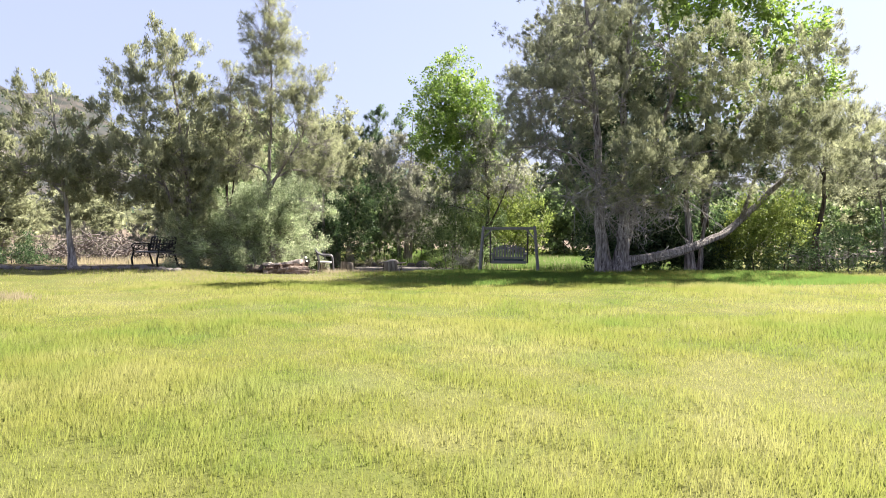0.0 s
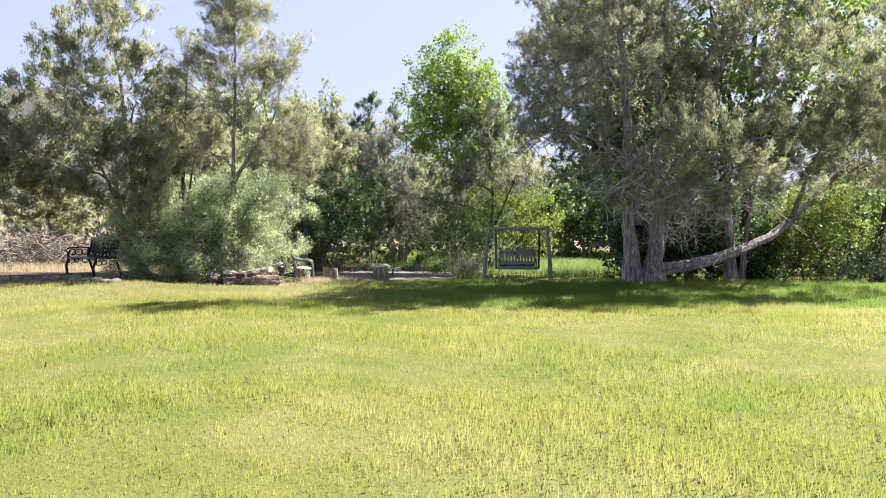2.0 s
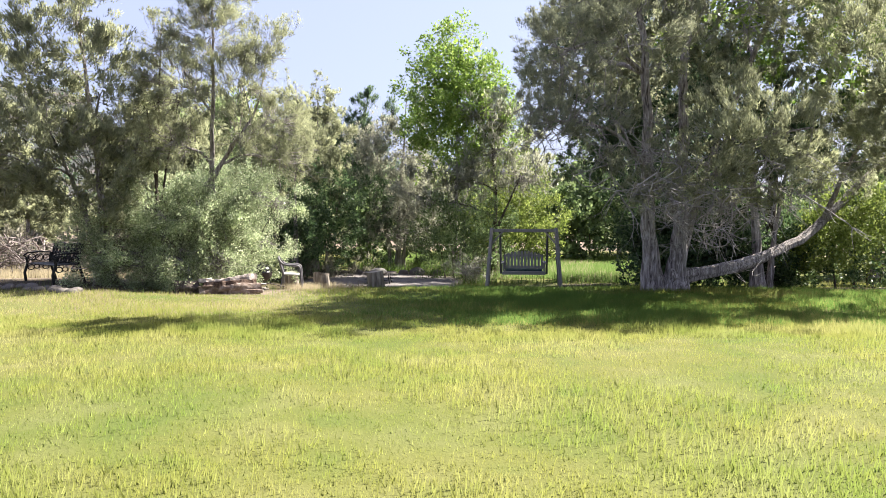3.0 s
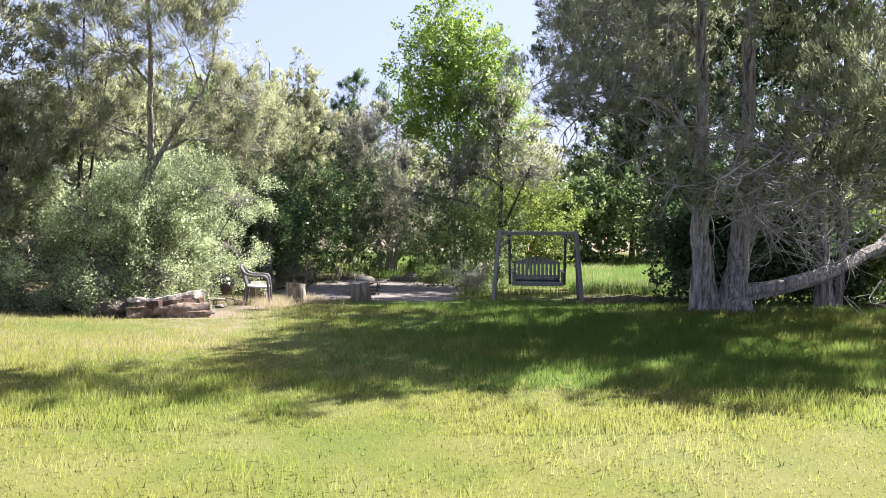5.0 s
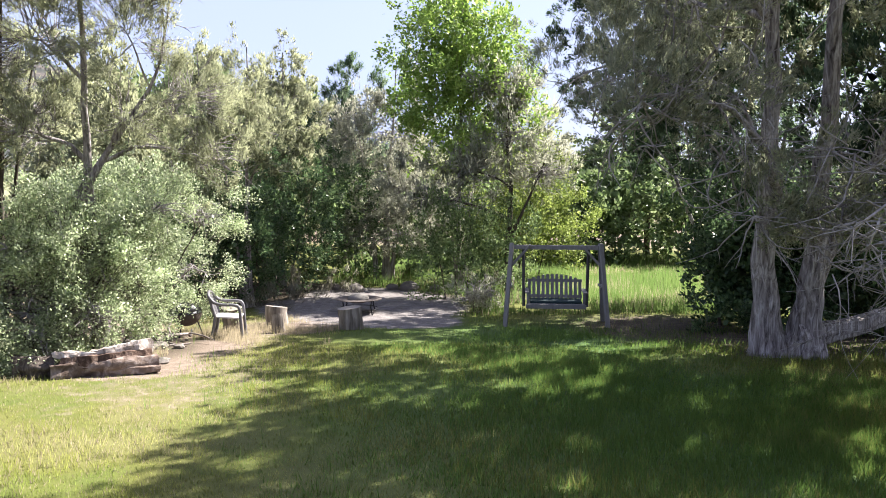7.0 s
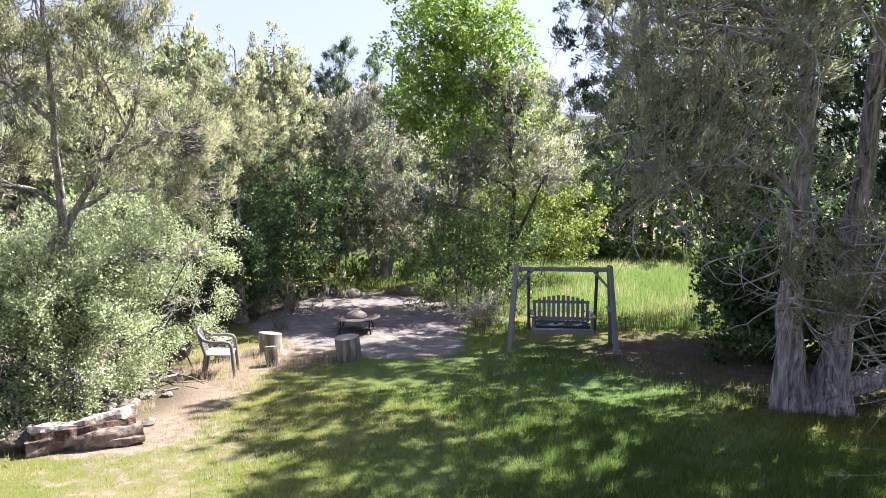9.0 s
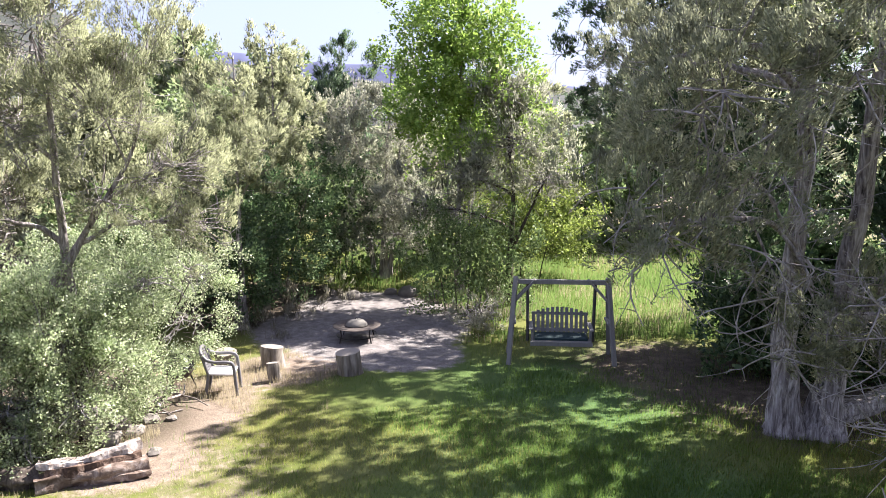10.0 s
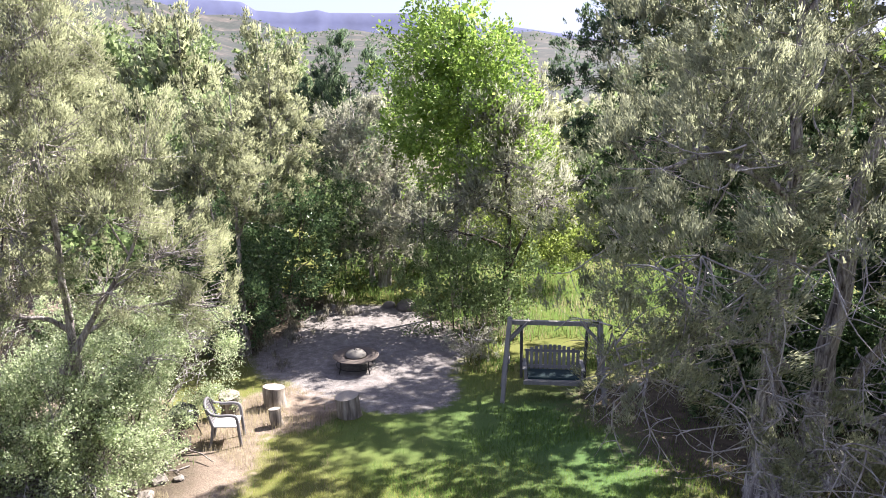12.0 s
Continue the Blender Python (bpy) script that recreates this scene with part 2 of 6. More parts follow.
def tube(pts, radii, sides=8, flute=0.0, seed=0.0):
    """Vertices and quads of a tapered tube along a line of points, closed at both ends by small rings."""
    pts, radii = np.asarray(pts, float), np.asarray(radii, float)
    d = np.gradient(pts, axis=0)
    d /= np.linalg.norm(d, axis=1)[:, None] + 1e-9
    ref = np.array([0.31, 0.95, 0.02]) if abs(d[0][1]) < 0.9 else np.array([0.95, 0.1, 0.3])
    u = np.cross(d, ref)
    u /= np.linalg.norm(u, axis=1)[:, None] + 1e-9
    w = np.cross(d, u)
    a = np.linspace(0, 2 * np.pi, sides, endpoint=False)
    r = np.repeat(radii[:, None], sides, 1)
    if flute:
        k = np.arange(len(pts))[:, None]
        r = r * (1 + flute * (np.sin(3 * a + seed + 0.25 * k) + 0.7 * np.sin(7 * a + 2.1 * seed - 0.3 * k) + 0.5 * np.sin(11 * a + seed * 5 + 0.5 * k)))
    v = pts[:, None, :] + r[:, :, None] * (np.cos(a)[None, :, None] * u[:, None, :] + np.sin(a)[None, :, None] * w[:, None, :])
    n = len(pts)
    i, j = np.meshgrid(np.arange(n - 1), np.arange(sides), indexing="ij")
    j2 = (j + 1) % sides
    f = np.stack([i * sides + j, i * sides + j2, (i + 1) * sides + j2, (i + 1) * sides + j], -1).reshape(-1, 4)
    return v.reshape(-1, 3), f


def join(pieces):
    """Joins (verts, faces) pairs into one pair."""
    vs, fs, o = [], [], 0
    for v, f in pieces:
        vs.append(v)
        fs.append(f + o)
        o += len(v)
    return np.concatenate(vs), np.concatenate(fs)


def bend(a, b, n=6, sag=0.0, wild=0.0, r=rng):
    """A line from a to b that bows by sag and wanders by wild."""
    a, b = np.asarray(a, float), np.asarray(b, float)
    s = np.linspace(0, 1, n)[:, None]
    p = a + (b - a) * s
    p[:, 2] += (np.sin(s[:, 0] * np.pi)) * sag
    if wild:
        w = r.normal(0, wild, (n, 3))
        w[0] = 0
        p += np.cumsum(w, 0) * 0.6 * np.sin(s * np.pi) + w * 0.3 * np.minimum(1, s * 4)
    return p


# ---- ground ----
def ground_height(x, y):
    x, y = np.asarray(x, float), np.asarray(y, float)
    z = np.interp(y, (-60, 0, 8, 15, 20, 22, 24, 26, 29, 32, 45, 90, 400), (0.3, 0.24, 0.2, 0.03, -0.12, -0.22, -0.42, -0.57, -0.65, -0.7, -0.6, -0.3, 2.0))
    z = z + 0.28 * np.clip((-x - 5.5) / 3, 0, 1) * np.clip((y - 14) / 6, 0, 1)
    return z + 0.02 * np.sin(x * 0.9 + y * 0.37) + 0.015 * np.sin(y * 1.3 - x * 0.5)


def gz(x, y):
    return float(ground_height(x, y))


def blob(x, y, cx, cy, rx, ry, soft=0.35):
    d = np.sqrt(((x - cx) / rx) ** 2 + ((y - cy) / ry) ** 2)
    return np.clip((1 - d) / soft * 0.5 + 0.5, 0, 1)


def zones(x, y):
    """Gravel, dry soil and leaf litter, each 0 to 1."""
    gravel = np.maximum.reduce([blob(x, y, -1.8, 29.2, 2.4, 3.2), blob(x, y, -0.9, 26.6, 1.3, 1.4), blob(x, y, -2.2, 31.6, 1.8, 1.4), blob(x, y, -3.5, 28.9, 1.2, 1.8)])
    dry = np.maximum.reduce([blob(x, y, -4.6, 23.0, 1.3, 2.2), blob(x, y, -3.3, 25.6, 1.2, 1.3), blob(x, y, -11.5, 24.5, 6.0, 3.8, 0.25), blob(x, y, -22, 32, 13, 11, 0.3),
                             blob(x, y, -4.5, 20.9, 1.1, 0.9), blob(x, y, 13, 22.6, 3, 1.1), 0.46 * blob(x, y, -3.6, 20.2, 2.0, 3.2, 0.6)])
    litter = 0.9 * np.maximum.reduce([blob(x, y, 6.2, 23.4, 3.0, 2.4, 0.6), blob(x, y, 4.6, 25.6, 2.0, 1.8, 0.8), blob(x, y, 9.5, 23.4, 4.0, 2.0, 0.5), blob(x, y, -6.6, 22.4, 2.6, 2.0, 0.4),
                                blob(x, y, -9.6, 20.2, 3.6, 1.3, 0.3), blob(x, y, -5.2, 31.5, 2.6, 3, 0.4), blob(x, y, 1.0, 31.5, 2.0, 1.6, 0.6)])
    far = np.clip((np.hypot(x, y - 18) - 25) / 10, 0, 1)
    return gravel, np.maximum(dry, far * 0.75), litter


def lush_shade(x, y):
    """How much of the lawn takes the lush green that also holds the juniper's shade, 0 to 1."""
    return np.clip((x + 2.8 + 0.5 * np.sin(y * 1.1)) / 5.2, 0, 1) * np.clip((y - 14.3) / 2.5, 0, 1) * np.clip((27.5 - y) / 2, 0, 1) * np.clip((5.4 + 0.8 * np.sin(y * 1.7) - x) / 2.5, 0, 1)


def spaced(lo, hi, step, reach):
    core = np.arange(lo, hi + step / 2, step)
    out = step * np.cumsum(1.22 ** np.arange(1, 60))
    out = out[out < reach]
    return np.concatenate([(lo - out)[::-1], core, hi + out])


gx, gy = spaced(-14, 15, 0.33, 4200), spaced(-2, 36, 0.33, 4200)
X, Y = np.meshgrid(gx, gy, indexing="ij")
Z = ground_height(X, Y)
nx, ny = len(gx), len(gy)
ii, jj = np.meshgrid(np.arange(nx - 1), np.arange(ny - 1), indexing="ij")
quads = np.stack([ii * ny + jj, (ii + 1) * ny + jj, (ii + 1) * ny + jj + 1, ii * ny + jj + 1], -1).reshape(-1, 4)
ground_mesh = mesh_of("ground", np.stack([X, Y, Z], -1).reshape(-1, 3), quads, True)
zone_layer = ground_mesh.attributes.new("zone", "FLOAT_COLOR", "POINT")
zg, zd, zl = zones(X, Y)
zone_layer.data.foreach_set("color", np.stack([zg, zd, zl, lush_shade(X, Y)], -1).astype(np.float32).ravel())
tagged(put("ground", ground_mesh, GROUND), "lawn of patchy yellow-green grass with bare gravel", "lawn", kind="structure")


# ---- grass ----
def grass(name, x, y, height, width, material, label, lean=0.35, category="grass"):
    """One object of single blades at those places."""
    n = len(x)
    z = ground_height(x, y) - 0.01
    a = rng.uniform(-0.5 * np.pi, 0.5 * np.pi, n)
    side = np.stack([np.cos(a), np.sin(a), np.zeros(n)], -1) * (width * 0.5)[:, None]
    b = rng.uniform(0, 2 * np.pi, n)
    tip = np.stack([np.cos(b) * lean * height * rng.random(n), np.sin(b) * lean * height * rng.random(n), height], -1)
    # all blades are wound to the sunny side
    side[np.cross(2 * side, tip + side) @ np.array(SUN) < 0] *= -1
    base = np.stack([x, y, z], -1)
    v = np.stack([base - side, base + side, base + tip], 1).reshape(-1, 3)
    me = mesh_of(name, v, np.arange(3 * n).reshape(-1, 3), True)
    soft = tip * np.array([1.2, 1.2, 0]) / height[:, None] + rng.normal(0, 0.22, (n, 3))
    soft[:, 2] = 1.0
    soft /= np.linalg.norm(soft, axis=1)[:, None]
    me.normals_split_custom_set_from_vertices(np.repeat(soft, 3, 0))
    ob = put(name, me, material)
    return tagged(ob, label, category, kind="stuff")


def scatter(n, x0, x1, y0, y1):
    return rng.uniform(x0, x1, n), rng.uniform(y0, y1, n)


def wavy(x, y, s=1.0, k=0.0):
    """A smooth uneven field, about -1 to 1."""
    return (np.sin(x * 0.9 * s + 1.3 * np.sin(y * 0.7 * s + k)) + np.sin(y * 1.1 * s + 1.7 * np.sin(x * 0.6 * s + 2 * k)) + np.sin((x + y) * 0.43 * s + k)) / 3


bands = []
for y0, y1, per in ((1.2, 3.5, 3600), (3.5, 6, 2600), (6, 9, 2000), (9, 14, 800), (14, 20, 380), (20, 28, 220)):
    w = 1.0 + 0.66 * (y1 + 0.3)
    bands.append(scatter(int(2 * w * (y1 - y0) * per), -w, w, y0, y1))
bands += [scatter(75000, -6.5, 6, 13.5, 17.5), scatter(75000, -7, 7.5, 17.5, 23)]
x, y = (np.concatenate(c) for c in zip(*bands))
g, d, l = zones(x, y)
keep = rng.random(len(x)) > np.maximum.reduce([g * 1.6, d * 1.1, l * 1.0])
x, y = x[keep], y[keep]
lush = np.clip(0.45 + 0.9 * wavy(x, y, 1.7) + 0.5 * wavy(x, y, 5, 2.0) + 0.4 * wavy(x, y, 14, 1.0), 0, 1)
shade_side = np.clip((x + 1) / 5, 0, 1) * np.clip((y - 12) / 4, 0, 1)
tall = (0.032 + 0.055 * lush + 0.03 * shade_side) * rng.uniform(0.5, 1.4, len(x))
lee = rng.random(len(x)) < 0.9 * lush_shade(x, y)
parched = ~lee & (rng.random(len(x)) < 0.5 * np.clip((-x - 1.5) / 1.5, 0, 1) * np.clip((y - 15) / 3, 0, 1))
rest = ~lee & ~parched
grass("shaded_turf", x[lee], y[lee], tall[lee], 0.0045 + 0.0005 * np.minimum(9, y[lee]), LUSH_SHADE, "green turf with the juniper's shade in its colour", 0.9)
grass("parched_turf", x[parched], y[parched], tall[parched], 0.0045 + 0.0005 * np.minimum(9, y[parched]), STRAW, "straw-coloured blades in the drier turf", 0.9)
x, y, tall = x[rest], y[rest], tall[rest]
grass("lawn_grass", x, y, tall, 0.0045 + 0.0006 * np.minimum(9, y), GRASS, "short patchy lawn grass, yellowing and green", 0.65)


x, y = scatter(170000, -1.6, 10.5, 14.8, 25.5)
g, d, l = zones(x, y)
keep = (rng.random(len(x)) > np.maximum(l * 1.1, g * 1.6)) & (rng.random(len(x)) < np.clip(0.35 + 0.8 * wavy(x, y, 1.9, 3.0) + 0.5 * wavy(x, y, 5.5, 1.0) + 0.3 * np.clip(x - 0.5, -2, 1.5) + 0.12 * np.clip(19 - y, -2, 2), 0, 1))
x, y = x[keep], y[keep]
grass("lush_grass", x, y, rng.uniform(0.05, 0.14, len(x)), np.full(len(x), 0.010), LUSH_SHADE, "lush green grass below the big juniper, shade in its colour", 0.7)


# ---- trees and shrubs ----
def sprays(lobes, per_m2, length, width, clump, outward=0.6, up=0.35, kite=False, per_clump=26, shell=0.8, plume=0.9, bunch=0.24, core=200):
    """Leaf faces in clumps round the surface of the lobes; returns verts, faces and the clump centres with their lobes."""
    centres, owner, dirs = [], [], []
    for k, lobe in enumerate(lobes):
        c, r = np.array(lobe[:3]), np.array(lobe[3:6])
        w = lobe[6] if len(lobe) > 6 else 1.0
        area = 4 * np.pi * ((r[0] * r[1]) ** 1.6 / 3 + (r[0] * r[2]) ** 1.6 / 3 + (r[1] * r[2]) ** 1.6 / 3) ** (1 / 1.6)
        n = max(4, int(area * per_m2 * w / per_clump))
        heads = max(6, int(area / (3.2 * bunch * bunch)))
        q = rng.normal(size=(heads, 3))
        q /= np.linalg.norm(q, axis=1)[:, None]
        s = shell + (1.12 - shell) * rng.random(heads) ** 0.5
        ragged = 1 + 0.16 * np.sin(q[:, 0] * 5 + k) * np.sin(q[:, 2] * 6 + 2 * k) + 0.10 * rng.normal(size=heads)
        which = rng.integers(0, heads, n)
        spread = rng.normal(size=(n, 3)) * bunch * 0.36 * rng.uniform(0.6, 1.3, heads)[which][:, None]
        q, s, ragged = q[which], s[which], ragged[which]
        centres.append(c + q * r * (s * ragged)[:, None] + spread + q * (np.abs(rng.normal(size=n)) * bunch * 0.4)[:, None])
        dirs.append(q)
        owner.append(np.full(n, k))
    centres, dirs, owner = np.concatenate(centres), np.concatenate(dirs), np.concatenate(owner)
    m = len(centres)
    size = rng.uniform(0.55, 1.35, m)
    counts = np.maximum(3, (per_clump * size ** 2 * rng.uniform(0.6, 1.3, m)).astype(int))
    idx = np.repeat(np.arange(m), counts)
    n = len(idx)
    axis = dirs * 0.7 + rng.normal(size=(m, 3)) * 0.3
    axis[:, 2] += 2.2 * up
    axis /= np.linalg.norm(axis, axis=1)[:, None]
    axis = axis[idx]
    along = rng.random(n) ** 1.2
    off = rng.normal(size=(n, 3)) * (clump * (0.42 if kite else 0.34) * size[idx] * (1.15 - 0.8 * along))[:, None]
    p = centres[idx] + off + axis * (along * clump * plume * size[idx])[:, None]
    d = axis * (outward if kite else 1.0) + off / (clump + 1e-6) * 0.45 + rng.normal(size=(n, 3)) * (0.3 if kite else 0.26)
    d[:, 2] += up * 0.5
    d /= np.linalg.norm(d, axis=1)[:, None] + 1e-9
    face = dirs[idx] * (0.5 if kite else 1.0) + rng.normal(size=(n, 3)) * 0.5
    face[:, 2] += 0.9 if kite else 0.45
    side = np.cross(d, face)
    side /= np.linalg.norm(side, axis=1)[:, None] + 1e-9
    round_out = dirs[idx] * 0.5 + off / (clump + 1e-6) * 1.4 + rng.normal(size=(n, 3)) * 0.35
    round_out[:, 2] += 0.75
    L = (length * rng.uniform(0.6, 1.4, n))[:, None]
    W = (width * rng.uniform(0.7, 1.3, n))[:, None]
    for lobe in lobes:
        # coarse shaded sprays deep inside
        c, r = np.array(lobe[:3]), np.array(lobe[3:6])
        m = int(core * (r[0] * r[1] * r[2]) ** (2 / 3) * (lobe[6] if len(lobe) > 6 else 1.0))
        q = rng.normal(size=(m, 3))
        q /= np.linalg.norm(q, axis=1)[:, None]
        e = rng.normal(size=(m, 3))
        e /= np.linalg.norm(e, axis=1)[:, None]
        w = np.cross(e, rng.normal(size=(m, 3)))
        w /= np.linalg.norm(w, axis=1)[:, None] + 1e-9
        p = np.concatenate([p, c + q * r * rng.uniform(0.2, 0.7, (m, 1))])
        d, side = np.concatenate([d, e]), np.concatenate([side, w])
        round_out = np.concatenate([round_out, q])
        L, W = np.concatenate([L, length * rng.uniform(1.3, 2.3, (m, 1))]), np.concatenate([W, width * rng.uniform(1.6, 2.8, (m, 1))])
    n = len(p)
    if kite:
        v = np.stack([p, p + d * L * 0.45 + side * W * 0.5, p + d * L, p + d * L * 0.45 - side * W * 0.5], 1).reshape(-1, 3)
        f = np.arange(4 * n).reshape(-1, 4)
    else:
        v = np.stack([p - side * W * 0.5, p + side * W * 0.5, p + d * L], 1).reshape(-1, 3)
        f = np.arange(3 * n).reshape(-1, 3)
    round_out /= np.linalg.norm(round_out, axis=1)[:, None] + 1e-9
    return v, f, centres, owner, round_out


def nearest_stem(stems, c, drop):
    best = None
    for pts, radii in stems:
        e = np.linalg.norm(pts[:, :2] - c[:2], axis=1) + 0.9 * np.abs(pts[:, 2] - max(c[2] - drop, pts[0, 2] + 0.5))
        k = int(np.argmin(e))
        if best is None or e[k] < best[0]:
            best = (e[k], pts[k], radii[k])
    return best[1], best[2]


def dead_twigs(n, starts, reach, down=0.2, thick=0.012, forks=2, wild=0.06):
    """Bare forking twigs that start at some of those points."""
    out = []
    for _ in range(n):
        a = starts[rng.integers(len(starts))]
        d = rng.normal(size=3)
        d[2] = d[2] * 0.5 - down
        d /= np.linalg.norm(d)
        L = reach * rng.uniform(0.5, 1.2)
        u = np.linspace(0, 1, 8)[:, None]
        bow, hook = rng.normal(0, 0.16 * L, 3), rng.normal(0, 0.16 * L, 3)
        p = bend(a, a + d * L, 8, 0, 0.25 * wild * L) + np.sin(np.pi * u) * bow + u ** 3 * hook
        out.append(tube(p, np.linspace(thick, thick * 0.3, 8), 4))
        for _ in range(forks):
            k = rng.integers(2, 7)
            e = p[k] - p[k - 1]
            e = e / np.linalg.norm(e) + rng.normal(size=3) * 0.6
            e /= np.linalg.norm(e)
            reach_fork = L * rng.uniform(0.2, 0.55)
            w = np.linspace(0, 1, 6)[:, None]
            q = p[k] + e * reach_fork * w + w ** 2 * rng.normal(0, 0.3 * reach_fork, 3)
            out.append(tube(q, np.linspace(thick * 0.55, thick * 0.2, 6), 3))
    return out


def tree(name, base, stems, lobes, leaf, bark, label, category, group="", per_m2=800, length=0.09, width=0.03, clump=0.22, kite=False,
         up=0.35, outward=0.4, twig_share=0.35, dead=0, dead_reach=0.7, dead_down=0.2, flute=0.07, shell=0.8, limb=0.05, per_clump=26, drop=0.6, dead_from=None, sides=14, plume=0.9, bunch=0.24, core=200):
    """A tree or shrub: stems are lists of ((x, y, z), ...) with end radii; lobes are ellipsoids of foliage. All in the place's metres."""
    b = np.array([base[0], base[1], gz(*base[:2]) - 0.06])
    root = thing(name, tuple(b), label, category, group)
    lines = []
    for k, (pts, r0, r1) in enumerate(stems):
        pts = np.array(pts, float)
        s = np.linspace(0, len(pts) - 1, 4 * len(pts))
        fine = np.stack([np.interp(s, np.arange(len(pts)), pts[:, a]) for a in range(3)], -1)
        fine[1:-1] = (fine[:-2] + 2 * fine[1:-1] + fine[2:]) / 4
        fine[1:-1] = (fine[:-2] + 2 * fine[1:-1] + fine[2:]) / 4
        fine[1:] += rng.normal(0, 0.10 * r0, (len(fine) - 1, 3)) * np.array([1, 1, 0.2])
        rad = r1 + (r0 - r1) * (1 - np.linspace(0, 1, len(fine))) ** 1.6
        rad[:4] *= (1.6, 1.35, 1.18, 1.06)
        lines.append((fine, rad))
        v, f = tube(fine, rad, sides if r0 > 0.05 else 8, flute, k * 1.7 + base[0])
        put("trunk", mesh_of("trunk", v - b, f, True), bark, root)
    v, f, centres, owner, round_out = sprays(lobes, per_m2, length, width, clump, outward, up, kite, per_clump, shell, plume, bunch, core)
    crown = mesh_of("crown", v - b, f, not kite)
    if not kite:
        crown.normals_split_custom_set_from_vertices(np.repeat(round_out, 3, 0))
    put("crown", crown, leaf, root)
    wood, starts = [], []
    for k, lobe in enumerate(lobes):
        c = np.array(lobe[:3])
        a, r = nearest_stem(lines, c, drop)
        span = np.linalg.norm(c - a)
        p = bend(a, c, 8, 0.10 * span, 0.035 * span)
        r_limb = min(r * 0.75, limb * (0.5 + 0.35 * min(span, 2.5)) * min(1.0, 3.0 / span))
        lv, lf = tube(p, np.linspace(r_limb, r_limb * 0.35, 8), 7, flute * 0.5, k)
        put("limb", mesh_of("limb", lv - b, lf, True), bark, root)
        starts.append(p[3:])
        for e in centres[owner == k]:
            if rng.random() < twig_share:
                inward = p[rng.integers(3, 8)] - e
                inward *= min(1.0, rng.uniform(0.25, 0.55) / (np.linalg.norm(inward) + 1e-6))
                q = bend(e + inward, e, 3, 0.03, 0.03)
                wood.append(tube(q, np.linspace(min(0.010, r_limb * 0.28), 0.003, 3), 3))
    if wood:
        v, f = join(wood)
        tagged(put("twig", mesh_of("twig", v - b, f, True), bark, root), kind="stuff")
    if dead:
        s = np.concatenate(starts) if dead_from is None else np.array(dead_from, float)
        v, f = join(dead_twigs(dead, s, dead_reach, dead_down))
        put("dead_twig", mesh_of("dead_twig", v - b, f, True), DEADWOOD, root, "bare bleached dead twigs")["kind"] = "stuff"
    return root


def up_line(x, y, h, dx=0.0, dy=0.0, n=5):
    z = gz(x, y) - 0.05
    return [(x + dx * (k / (n - 1)) ** 1.4, y + dy * (k / (n - 1)) ** 1.4, z + (h - z) * k / (n - 1)) for k in range(n)]


